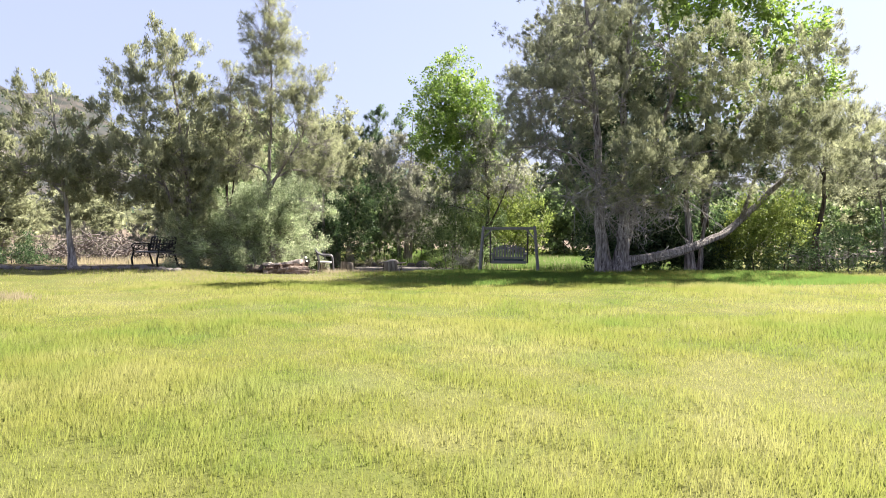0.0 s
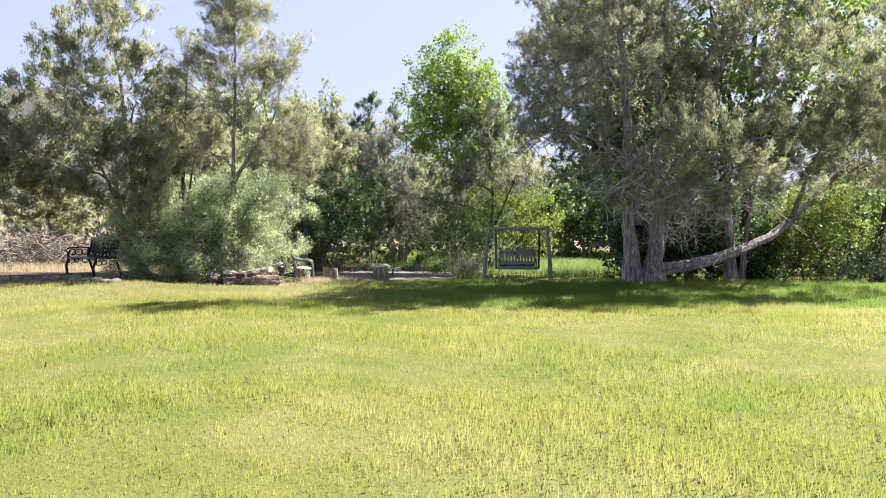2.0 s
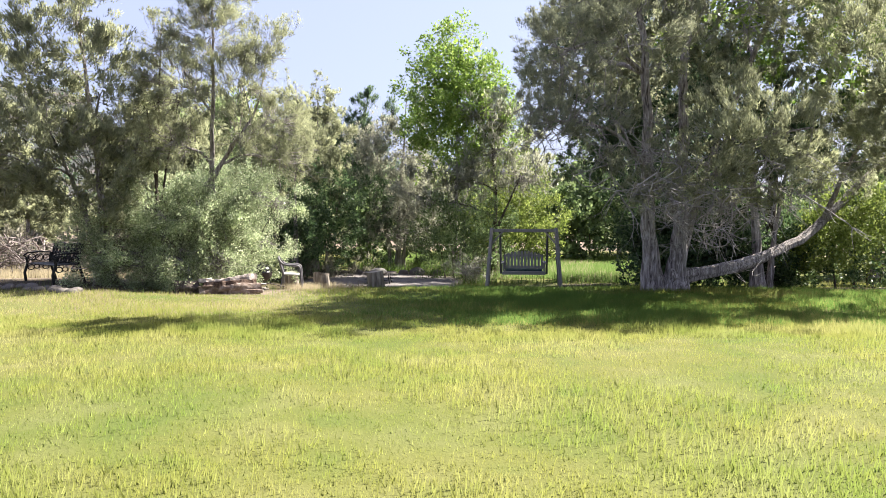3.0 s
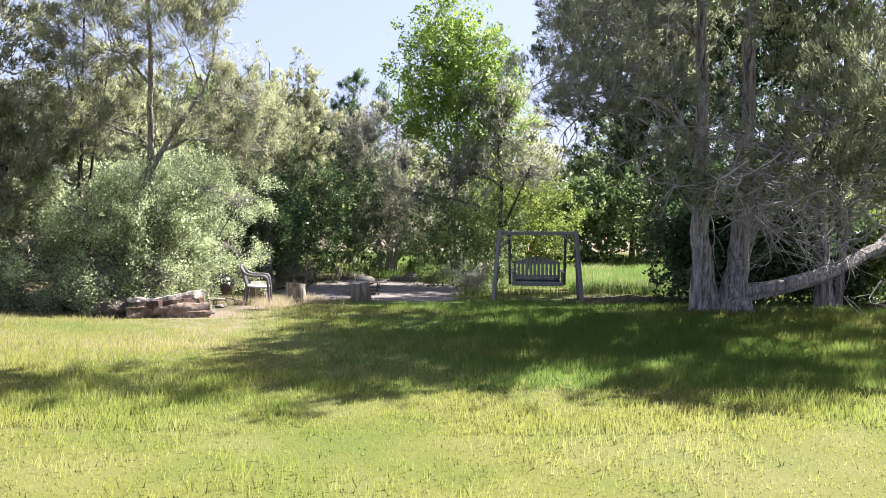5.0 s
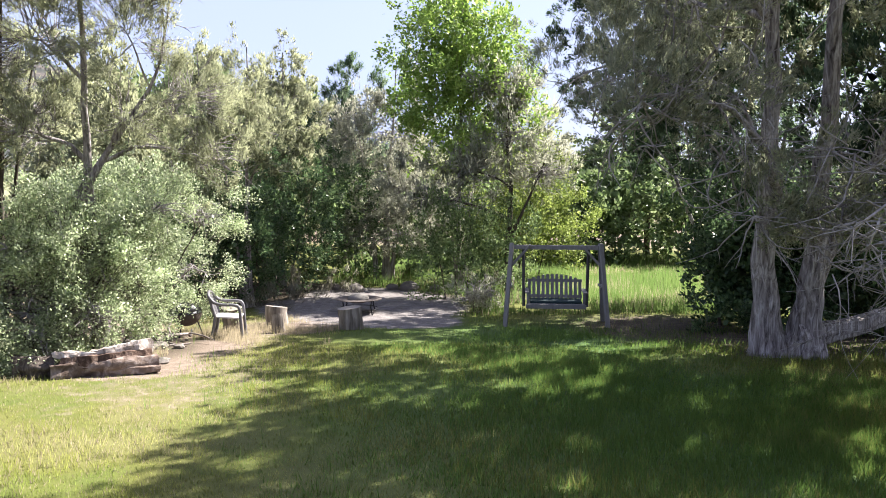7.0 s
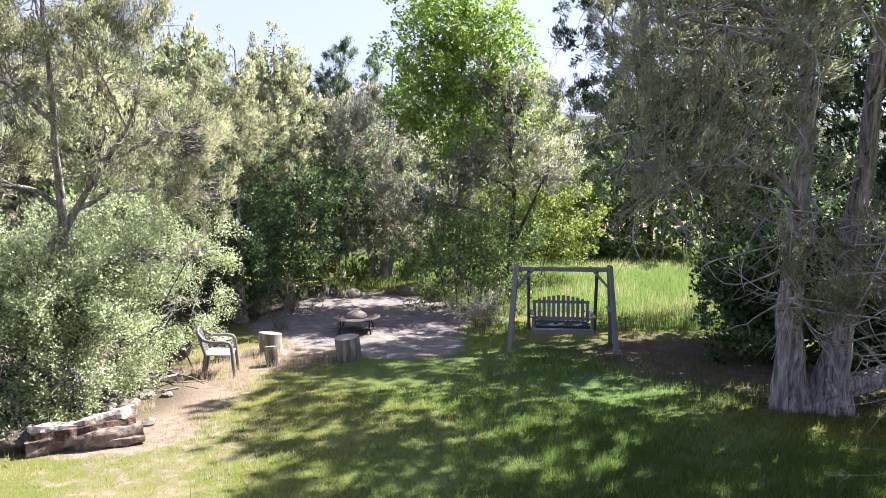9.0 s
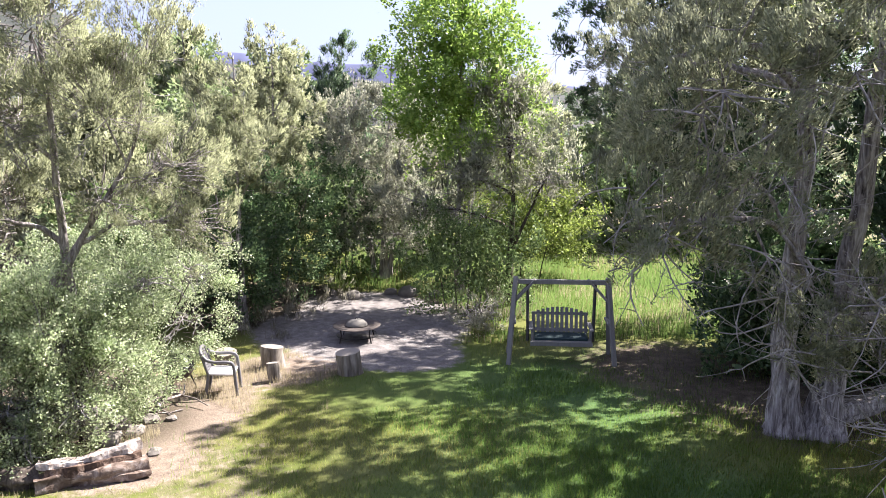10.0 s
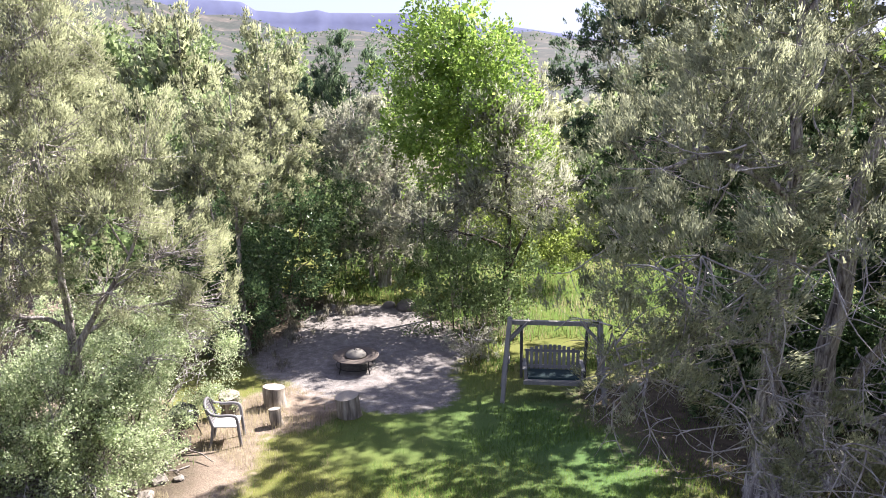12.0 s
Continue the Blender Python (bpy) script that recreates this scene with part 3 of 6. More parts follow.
# the big spreading juniper beside the swing
tree("juniper_tree", (5.3, 21.7),
     [([(4.98, 21.7, -0.3), (4.84, 21.65, 0.8), (4.7, 21.3, 2.4), (4.5, 20.9, 4.6), (4.2, 20.6, 6.6), (4.0, 20.4, 8.4)], 0.23, 0.04),
      ([(5.45, 21.6, -0.3), (5.52, 21.5, 0.8), (5.42, 21.2, 2.4), (5.3, 20.8, 4.6), (5.4, 20.5, 7.0), (5.3, 20.4, 9.0)], 0.24, 0.04),
      ([(5.6, 21.95, -0.3), (5.65, 21.9, 0.5), (5.75, 21.5, 1.4), (5.9, 20.6, 3.0), (6.4, 19.6, 5.0), (6.6, 19.0, 6.2)], 0.13, 0.04),
      ([(5.3, 21.55, 0.12), (6.1, 21.6, 0.22), (7.3, 22.2, 0.38), (8.4, 22.8, 0.67), (9.5, 23.4, 1.06), (10.4, 23.8, 1.75), (11.2, 24.0, 2.47), (11.9, 24.2, 3.1)], 0.165, 0.09),
      ([(5.2, 21.2, 1.7), (5.2, 20.2, 2.0), (5.1, 18.8, 2.3), (4.95, 17.4, 2.4), (4.9, 16.6, 2.5)], 0.07, 0.02),
      ([(4.8, 21.2, 2.2), (4.2, 20.4, 2.9), (3.4, 19.5, 3.3), (2.5, 18.9, 3.4), (1.6, 18.7, 3.3)], 0.06, 0.015),
      ([(10.0, 23.6, 1.45), (9.9, 22.6, 2.6), (9.7, 21.2, 3.6), (9.5, 20.0, 4.4)], 0.06, 0.025)],
     [
      (3.6, 20.4, 6.4, 0.95, 1.0, 1.0, 0.7), (2.5, 20.6, 5.1, 0.7, 0.8, 0.6, 0.65), (4.5, 20.3, 7.6, 0.85, 0.9, 0.9, 0.7),
      (5.7, 20.4, 8.5, 0.9, 0.9, 0.8, 0.7), (2.7, 18.4, 5.6, 0.9, 0.9, 0.8, 0.8), (2.3, 18.3, 4.6, 0.75, 0.8, 0.55, 1.0), (3.4, 17.7, 4.9, 0.7, 0.7, 0.6, 0.8),
      (3.5, 18.3, 6.4, 0.9, 0.9, 0.7, 0.5), (1.7, 18.9, 3.7, 0.6, 0.6, 0.4, 0.9), (2.0, 18.5, 3.25, 0.45, 0.45, 0.3, 0.9), (2.6, 19.0, 3.3, 0.7, 0.6, 0.4, 0.4), (2.2, 21.4, 4.2, 0.8, 0.8, 0.5, 0.7),
      
      (11.0, 19.4, 2.6, 0.9, 0.8, 0.5, 0.8), 
      (8.0, 18.5, 2.6, 0.9, 0.8, 0.5, 0.7), (5.3, 18.2, 6.0, 0.9, 0.9, 0.9, 0.4), (4.0, 19.2, 2.1, 0.5, 0.4, 0.3, 0.6),
      (5.9, 20.0, 2.0, 0.7, 0.6, 0.35, 0.6), (3.35, 18.8, 2.05, 0.4, 0.4, 0.3, 0.9), (3.95, 18.8, 2.1, 0.45, 0.4, 0.3, 0.9), (4.45, 18.5, 1.85, 0.4, 0.4, 0.28, 0.9),
      (4.2, 18.0, 2.6, 0.4, 0.4, 0.3, 0.5), (3.6, 18.2, 2.8, 0.45, 0.4, 0.3, 0.4), (3.6, 20.2, 3.6, 0.6, 0.6, 0.35, 0.5), (5.4, 18.4, 3.3, 0.5, 0.5, 0.4, 0.6),
      (3.4, 22.6, 5.2, 0.9, 0.9, 0.6, 0.7),
      (6.6, 20.8, 5.6, 1.0, 1.0, 0.8, 0.4), (5.8, 22.2, 8.2, 0.9, 1.0, 0.8, 0.7),
      (7.9, 20.0, 3.3, 1.0, 1.0, 0.6, 0.6), (10.4, 20.6, 4.0, 1.0, 1.0, 0.8, 0.5)],
     DUSTY, BARK, "huge spreading juniper with shaggy grey trunks and a low leaning limb", "tree", per_m2=2500, length=0.043, width=0.0125, clump=0.11, per_clump=65, plume=0.9, bunch=0.32, core=60,
     twig_share=0.08, dead=260, dead_reach=0.9, dead_down=0.35, flute=0.10, limb=0.05, sides=30)

big_tree = [o for o in scene.objects if o.name == "juniper_tree"][0]
fresh = [(4.9, 16.5, 2.75, 0.9, 0.8, 0.72), (5.55, 16.6, 2.6, 0.5, 0.55, 0.5), (4.35, 16.8, 2.35, 0.45, 0.5, 0.4), (4.9, 16.6, 3.3, 0.5, 0.5, 0.4), (4.85, 18.8, 4.4, 0.65, 0.7, 0.7), (4.95, 18.8, 5.1, 0.4, 0.45, 0.4),
         (4.5, 19.2, 6.6, 0.7, 0.7, 0.7, 0.8), (7.4, 17.3, 4.0, 0.9, 0.85, 0.85), (7.1, 17.5, 4.8, 0.5, 0.55, 0.45), (6.8, 18.1, 5.3, 0.75, 0.8, 0.75), (6.9, 18.2, 6.1, 0.42, 0.45, 0.45), (9.9, 18.8, 5.2, 0.7, 0.7, 0.9), (9.9, 18.8, 6.2, 0.4, 0.4, 0.5),
         (8.9, 18.1, 3.9, 0.85, 0.8, 0.75), (10.2, 18.4, 3.5, 0.9, 0.8, 0.75), (8.2, 17.8, 3.2, 0.7, 0.7, 0.5), (9.4, 18.4, 4.6, 0.5, 0.55, 0.45)]
rear = [(5.1, 23.4, 6.2, 1.2, 1.2, 1.0), (5.8, 24.2, 5.0, 1.2, 1.2, 1.0), (4.9, 24.6, 7.2, 1.1, 1.0, 0.8), (6.0, 24.4, 6.4, 1.2, 1.1, 0.8), (5.0, 22.4, 7.6, 0.9, 1.0, 0.9), 
        (7.6, 22.2, 4.4, 1.1, 1.1, 1.0), (3.8, 24.8, 6.4, 0.9, 1.0, 0.8), (4.4, 25.2, 7.7, 0.9, 1.0, 0.8), (5.6, 23.6, 8.2, 0.9, 0.9, 0.8), (8.3, 19.4, 5.6, 0.7, 0.7, 0.6), (3.0, 19.2, 8.8, 0.9, 0.9, 0.8), (2.4, 18.8, 8.2, 0.7, 0.7, 0.6), (3.8, 19.8, 9.6, 0.9, 0.9, 0.8), (5.0, 25.6, 5.3, 0.8, 0.8, 0.7), (5.7, 25.8, 6.3, 0.9, 0.9, 0.8), (4.1, 26.4, 8.1, 0.8, 0.8, 0.7), (4.8, 26.6, 8.9, 0.9, 0.9, 0.7)]
for lobes, dense, long, wide, leaf, inner, words in ((fresh, 2100, 0.056, 0.0145, JUNIPER, 260, "dense fresh green boughs"), (rear, 800, 0.075, 0.026, DUSTY, 210, "shaded boughs behind the trunks")):
    v, f, _, _, soft = sprays(lobes, dense, long, wide, 0.13, per_clump=75, plume=0.9, bunch=0.26, core=inner, shell=0.86)
    crown = mesh_of("crown", v - np.array(big_tree.location), f, True)
    crown.normals_split_custom_set_from_vertices(np.repeat(soft, 3, 0))
    put("crown", crown, leaf, big_tree, words)
spots = [(1.7, 18.9, 3.4), (2.3, 18.8, 3.3), (3.0, 18.9, 3.0), (3.6, 18.9, 2.5), (2.6, 18.6, 4.2), (3.4, 18.2, 4.0), (4.4, 18.2, 3.2), (4.6, 17.2, 2.0), (5.0, 17.0, 1.9), (5.4, 17.4, 2.0), (2.9, 20.2, 6.0), (3.4, 20.2, 7.6), (2.4, 20.4, 5.2), (4.9, 18.6, 1.8), (2.2, 19.4, 2.9), (3.2, 18.0, 5.2), (4.0, 19.0, 3.2), (4.6, 19.4, 3.0), (5.0, 19.6, 2.6), (5.4, 19.4, 3.2), (4.4, 18.8, 2.6), (3.4, 18.6, 3.0), (2.8, 18.6, 2.9), (5.2, 18.2, 5.8), (5.6, 18.8, 6.4), (5.0, 18.6, 6.6), (5.6, 19.0, 5.6), (4.8, 19.0, 5.2)]
spots = 2 * [(3.6, 17.0, 2.0), (4.1, 16.9, 1.9), (4.5, 16.7, 1.9), (4.9, 16.6, 1.9), (5.3, 16.7, 2.0), (5.6, 16.9, 2.0), (4.3, 17.3, 1.7), (4.9, 17.2, 1.7), (5.4, 17.3, 1.8), (3.9, 17.4, 1.8), (4.6, 17.8, 1.6), (5.9, 17.4, 2.1)] + spots
for k in range(230):
    start = np.array(spots[k % len(spots)]) + rng.normal(0, 0.3, 3)
    v, f = join(dead_twigs(1, start[None], rng.uniform(0.5, 1.0), rng.uniform(0.0, 1.0), rng.uniform(0.006, 0.014), 8, 0.05))
    put("dead_branch", mesh_of("dead_branch", v - np.array(big_tree.location), f, True), DEADWOOD, big_tree, "bare bleached dead branch")
# added juniper, its dark leaves stand in for the shaded gap between boughs
tree("juniper_tree", (8.3, 23.6), [(up_line(8.3, 23.6, 5.8, -0.6), 0.15, 0.03), (up_line(8.6, 23.7, 4.6, 0.8), 0.09, 0.02)],
     [(7.4, 23.4, 4.2, 1.3, 1.2, 1.2), (9.4, 23.6, 3.6, 1.4, 1.2, 1.0), (8.4, 23.4, 3.0, 1.3, 1.0, 0.8), (7.4, 23.6, 5.6, 1.0, 1.0, 0.8)],
     JUNIPER_DARK, BARK, "added dark juniper backing the shaded gap behind the big one", "tree", "junipers round the lawn", per_m2=520, length=0.10, width=0.05, clump=0.19, per_clump=36, twig_share=0.25)

# junipers beyond the iron bench and the pale shrub
tree("juniper_tree", (-10.35, 19.5), [(up_line(-10.35, 19.5, 4.9, -0.5), 0.09, 0.02)],
     [(-10.9, 19.4, 3.3, 1.1, 1.0, 1.2), (-10.95, 19.4, 4.4, 0.55, 0.55, 0.75), (-12.0, 19.4, 2.8, 1.1, 1.0, 0.7), (-9.8, 19.4, 2.6, 0.5, 0.6, 0.4), (-13.2, 19.6, 2.9, 1.2, 1.0, 1.2)],
     JUNIPER, BARK, "small olive-green juniper with a bare slim trunk", "tree", "junipers round the lawn", per_m2=1250, length=0.075, width=0.024, clump=0.15, per_clump=50, bunch=0.3, core=150)
tree("juniper_tree", (-7.35, 20.6), [(up_line(-7.35, 20.6, 6.0, -0.6), 0.12, 0.025), (up_line(-7.5, 20.7, 4.6, -1.7), 0.08, 0.02)],
     [(-8.0, 20.3, 4.7, 1.0, 1.0, 1.7, 0.85), (-9.1, 20.0, 3.6, 1.1, 1.1, 1.4), (-8.3, 19.6, 2.95, 1.3, 1.0, 0.85), (-9.6, 20.0, 2.9, 0.8, 0.8, 0.7), (-7.3, 20.3, 2.4, 0.7, 0.8, 0.9),
      (-7.3, 20.4, 4.2, 0.7, 0.8, 1.1, 0.7), (-7.2, 20.5, 3.2, 0.7, 0.7, 0.8), (-8.0, 20.7, 2.1, 1.0, 0.8, 0.6), (-8.6, 20.2, 5.3, 0.7, 0.7, 0.7), (-7.6, 20.3, 6.1, 0.45, 0.45, 0.5)],
     JUNIPER, BARK, "broad grey-green juniper shading an iron bench", "tree", "junipers round the lawn", per_m2=1250, length=0.07, width=0.022, clump=0.15, per_clump=50, bunch=0.3, core=130)
tree("juniper_tree", (-5.4, 21.9),
     [([(-5.4, 21.9, -0.25), (-5.42, 21.85, 1.2), (-5.4, 21.6, 2.4), (-5.2, 21.2, 4.2), (-5.1, 20.9, 6.0), (-5.1, 20.8, 7.8)], 0.12, 0.015),
      ([(-5.4, 21.3, 2.2), (-4.9, 21.5, 3.1), (-4.3, 21.6, 4.0), (-4.0, 21.5, 5.4)], 0.06, 0.012)],
     [(-5.1, 20.8, 7.3, 0.32, 0.32, 0.8), (-5.1, 20.8, 6.3, 0.65, 0.65, 0.6, 0.8), (-5.35, 20.7, 6.9, 0.4, 0.4, 0.55), (-4.8, 20.8, 6.8, 0.4, 0.4, 0.5), (-5.1, 20.8, 5.5, 0.9, 0.85, 0.75, 0.8), (-4.5, 20.9, 4.5, 0.8, 0.75, 0.65, 0.5), (-5.8, 20.8, 4.4, 0.7, 0.7, 0.7, 0.7), (-4.05, 21.4, 5.2, 0.5, 0.5, 0.8),
      (-3.9, 21.9, 3.8, 0.5, 0.6, 0.65, 0.7), (-3.65, 22.4, 2.8, 0.45, 0.6, 0.5, 0.8), (-4.6, 21.4, 3.4, 0.6, 0.6, 0.4, 0.45), (-6.0, 20.9, 3.2, 0.6, 0.6, 0.4, 0.6)],
     JUNIPER, BARK, "tall open juniper with a thin pointed top", "tree", "junipers round the lawn", per_m2=3200, length=0.044, width=0.0125, clump=0.13, per_clump=50, twig_share=0.6, dead=50, dead_reach=0.6, shell=0.5, core=30)
tree("juniper_tree", (-6.7, 21.5), [(up_line(-6.7, 21.5, 5.9, 0.25), 0.07, 0.012), (up_line(-6.5, 21.6, 5.0, -0.5), 0.055, 0.012), (up_line(-6.8, 21.6, 5.2, 0.9), 0.05, 0.01)],
     [(-6.5, 21.3, 5.4, 0.4, 0.4, 0.7), (-6.6, 21.3, 4.3, 0.6, 0.6, 0.6, 0.8), (-6.1, 21.5, 3.5, 0.55, 0.6, 0.45, 0.7), (-6.95, 21.5, 3.3, 0.5, 0.5, 0.4, 0.6)],
     JUNIPER, DARKBARK, "slender many-stemmed juniper with bare dark stems", "tree", "junipers round the lawn", per_m2=1900, length=0.054, width=0.014, clump=0.13, per_clump=50, twig_share=0.8, dead=60, dead_reach=0.6, dead_down=-0.3, shell=0.3, core=20)

# the pale shrub along the log
tree("pale_shrub", (-5.6, 22.0), [(up_line(-5.6 + a, 22.0 + b, 1.9, 1.6 * a, 1.4 * b), 0.03, 0.008) for a, b in ((0.1, 0), (-0.3, -0.3), (0.4, 0.2), (0.2, -0.4), (-0.5, 0.1), (0.5, 0.7))],
     [(-5.65, 21.5, 1.1, 0.9, 0.9, 1.1), (-5.3, 22.6, 1.9, 0.75, 0.8, 0.65), (-6.4, 21.3, 1.0, 1.0, 0.9, 1.0), (-4.75, 25.1, 0.7, 0.55, 0.5, 0.8), (-4.3, 23.4, 2.0, 0.5, 0.6, 0.5), (-5.85, 22.7, 1.6, 0.9, 0.9, 0.9),
      (-6.9, 20.7, 0.75, 0.8, 0.7, 0.75), (-7.2, 20.9, 1.3, 0.6, 0.6, 0.7), (-5.6, 20.55, 0.35, 0.85, 0.4, 0.5), (-6.5, 20.3, 0.45, 0.6, 0.4, 0.6), (-5.9, 20.75, 0.6, 0.75, 0.5, 0.7), (-5.1, 20.9, 0.75, 0.55, 0.45, 0.65), (-5.55, 21.1, 1.6, 0.75, 0.45, 0.75), (-6.2, 20.9, 1.5, 0.7, 0.5, 0.6), (-4.5, 22.0, 2.15, 0.45, 0.5, 0.4), (-4.85, 21.4, 1.35, 0.45, 0.45, 0.5), (-5.25, 22.6, 1.4, 0.42, 0.45, 0.6), (-5.2, 22.3, 0.4, 0.5, 0.5, 0.55), (-5.15, 23.1, 0.45, 0.4, 0.4, 0.5), (-7.4, 20.15, 0.55, 0.5, 0.4, 0.55)],
     BUSH, DARKBARK, "large pale grey-green leafy shrub behind a split log", "shrub", per_m2=1650, length=0.040, width=0.027, clump=0.15, per_clump=30, kite=True, up=0.25, twig_share=0.35, dead=420, dead_reach=0.5, limb=0.02, bunch=0.3, core=45)

# beyond the gravel
tree("dark_shrub", (-4.9, 31.6), [(up_line(-4.9 + a, 31.6, 2.6, 2 * a), 0.04, 0.01) for a in (-0.4, 0, 0.4)],
     [(-5.6, 30.2, 1.0, 1.1, 1.0, 1.6), (-4.9, 29.4, 1.4, 0.85, 0.7, 1.4), (-5.05, 28.2, 0.5, 0.8, 0.6, 1.1), (-5.6, 29.0, 1.9, 0.7, 0.6, 0.9), (-4.3, 31.4, 1.2, 0.9, 0.7, 1.5), (-4.7, 32.4, 1.4, 1.2, 1.0, 1.9), (-3.2, 34.0, 1.3, 1.2, 0.8, 1.8), (-6.4, 29.0, 0.9, 0.9, 0.8, 1.5), (-4.2, 33.6, 2.4, 1.1, 0.9, 1.3), (-5.4, 31.4, 2.4, 0.8, 0.8, 0.9)],
     DARKBUSH, DARKBARK, "dense dark green oak shrub behind the fire pit", "shrub", per_m2=330, length=0.075, width=0.05, clump=0.2, kite=True, up=0.2, limb=0.02)
tree("juniper_tree", (-5.0, 28.9), [(up_line(-5.0, 28.9, 5.9, 0.1), 0.11, 0.015), (up_line(-5.1, 28.9, 5.0, -0.8), 0.06, 0.012)],
     [(-4.9, 28.7, 5.2, 0.42, 0.42, 0.75), (-5.35, 28.8, 4.6, 0.5, 0.5, 0.9), (-4.5, 28.6, 4.0, 0.55, 0.6, 0.8), (-5.2, 28.5, 3.7, 0.7, 0.65, 0.8), (-4.5, 28.6, 3.1, 0.5, 0.5, 0.5, 0.7), (-5.9, 28.8, 3.9, 0.55, 0.55, 0.9), (-6.2, 28.8, 2.9, 0.7, 0.7, 0.9)],
     JUNIPER, BARK, "bushy pale green juniper behind the shrub", "tree", "junipers beyond the fire pit", per_m2=1000, length=0.075, width=0.026, clump=0.15, per_clump=45, bunch=0.3)
tree("juniper_tree", (-5.1, 33.2), [(up_line(-5.1, 33.2, 6.6, 0.2), 0.12, 0.02)],
     [(-5.0, 33.1, 6.2, 0.5, 0.5, 1.0), (-4.9, 33.0, 4.6, 1.0, 0.9, 1.1), (-5.2, 32.8, 3.0, 1.3, 1.1, 1.1), (-4.2, 32.9, 5.4, 0.5, 0.5, 1.0), (-6.1, 33.2, 4.2, 0.9, 0.9, 1.1)],
     JUNIPER, BARK, "yellowish green juniper among shrubs", "tree", "junipers beyond the fire pit", per_m2=750, length=0.08, width=0.036, clump=0.17, per_clump=45, bunch=0.36, core=160)
tree("juniper_tree", (-1.9, 35.0), [(up_line(-1.9, 35.0, 6.6, 0.4), 0.12, 0.02), (up_line(-2.2, 35.1, 5.4, -0.8), 0.08, 0.02), (up_line(-1.7, 35.1, 7.0, 0.9), 0.07, 0.015)],
     [(-2.6, 34.6, 3.2, 1.3, 1.0, 1.3, 0.8), (-1.4, 34.6, 4.4, 1.1, 1.0, 1.3, 0.8), (-2.7, 34.8, 4.9, 0.9, 0.8, 0.9, 0.8), (-0.8, 34.9, 6.4, 0.5, 0.5, 0.9), (-1.2, 34.2, 2.4, 1.3, 0.9, 1.0, 0.7), (-3.3, 34.8, 4.1, 0.7, 0.7, 1.0), (-2.2, 34.0, 1.7, 1.2, 0.8, 0.8, 0.8), (-0.6, 33.8, 1.9, 1.1, 0.8, 0.8, 0.8), (-2.5, 33.9, 0.8, 0.9, 0.6, 0.7, 0.8), (-1.1, 33.9, 0.9, 0.9, 0.6, 0.7, 0.7)],
     JUNIPER_GREY, BARK, "half-dead grey juniper with tangled bare twigs", "tree", "junipers beyond the fire pit", per_m2=560, length=0.075, width=0.032, clump=0.18, per_clump=40, dead=190, dead_reach=1.0, dead_down=0.0, shell=0.4)
tree("juniper_tree", (-3.9, 40.6), [(up_line(-3.9, 40.6, 7.4), 0.12, 0.02)],
     [(-3.9, 40.4, 6.4, 0.55, 0.55, 1.2), (-4.1, 40.4, 4.8, 1.0, 0.9, 1.2), (-3.6, 40.4, 3.2, 1.2, 1.0, 1.3), (-2.9, 40.5, 6.2, 0.35, 0.35, 1.0), (-4.9, 40.5, 4.6, 0.8, 0.8, 1.1)],
     JUNIPER_DARK, BARK, "dark pointed juniper with twin tops", "tree", "junipers beyond the fire pit", per_m2=700, length=0.12, width=0.034, clump=0.2, per_clump=40)
tree("poplar_tree", (0.5, 32.1), [(up_line(0.5, 32.1, 8.2, 0.1, -0.2, 7), 0.085, 0.02), (up_line(0.45, 32.0, 6.6, -0.8), 0.04, 0.01), (up_line(0.6, 32.1, 7.0, 1.2), 0.04, 0.01)],
     [(0.7, 31.8, 7.6, 1.1, 1.0, 1.0), (0.3, 31.8, 6.5, 1.5, 1.2, 1.0), (1.5, 31.8, 6.2, 1.0, 1.0, 1.0), (0.5, 31.8, 5.2, 1.6, 1.3, 0.9, 0.8), (1.9, 31.9, 4.6, 1.0, 1.0, 0.9, 0.7), (-0.6, 32.0, 5.3, 0.8, 0.9, 0.9, 0.8), (0.4, 31.8, 3.9, 1.2, 1.1, 0.7, 0.5)],
     POPLAR, BARK, "bright green young poplar with a slim pale trunk", "tree", per_m2=330, length=0.10, width=0.075, clump=0.28, kite=True, up=0.1, flute=0.02)
tree("juniper_tree", (1.95, 31.2), [([(1.95, 31.2, -0.7), (1.9, 31.2, 0.8), (2.0, 31.1, 2.2), (1.8, 31.0, 3.8), (1.9, 31.0, 5.4)], 0.13, 0.02), ([(1.95, 31.1, 1.0), (2.4, 31.0, 2.0), (2.9, 30.9, 3.2)], 0.06, 0.02)],
     [(1.9, 31.0, 4.0, 1.3, 1.1, 1.1, 0.7), (2.9, 30.9, 3.0, 1.0, 0.9, 0.8, 0.55), (0.6, 30.8, 3.0, 1.1, 0.9, 0.8, 0.65), (1.7, 31.0, 5.3, 0.9, 0.9, 0.7, 0.7), (-0.4, 31.2, 2.2, 0.9, 0.7, 0.8, 0.7)],
     JUNIPER_GREY, DARKBARK, "thin grey juniper with dark trunk and dead branches", "tree", "junipers beyond the fire pit", per_m2=420, length=0.11, width=0.032, clump=0.24, dead=240, dead_reach=1.1, dead_down=0.0, shell=0.3)
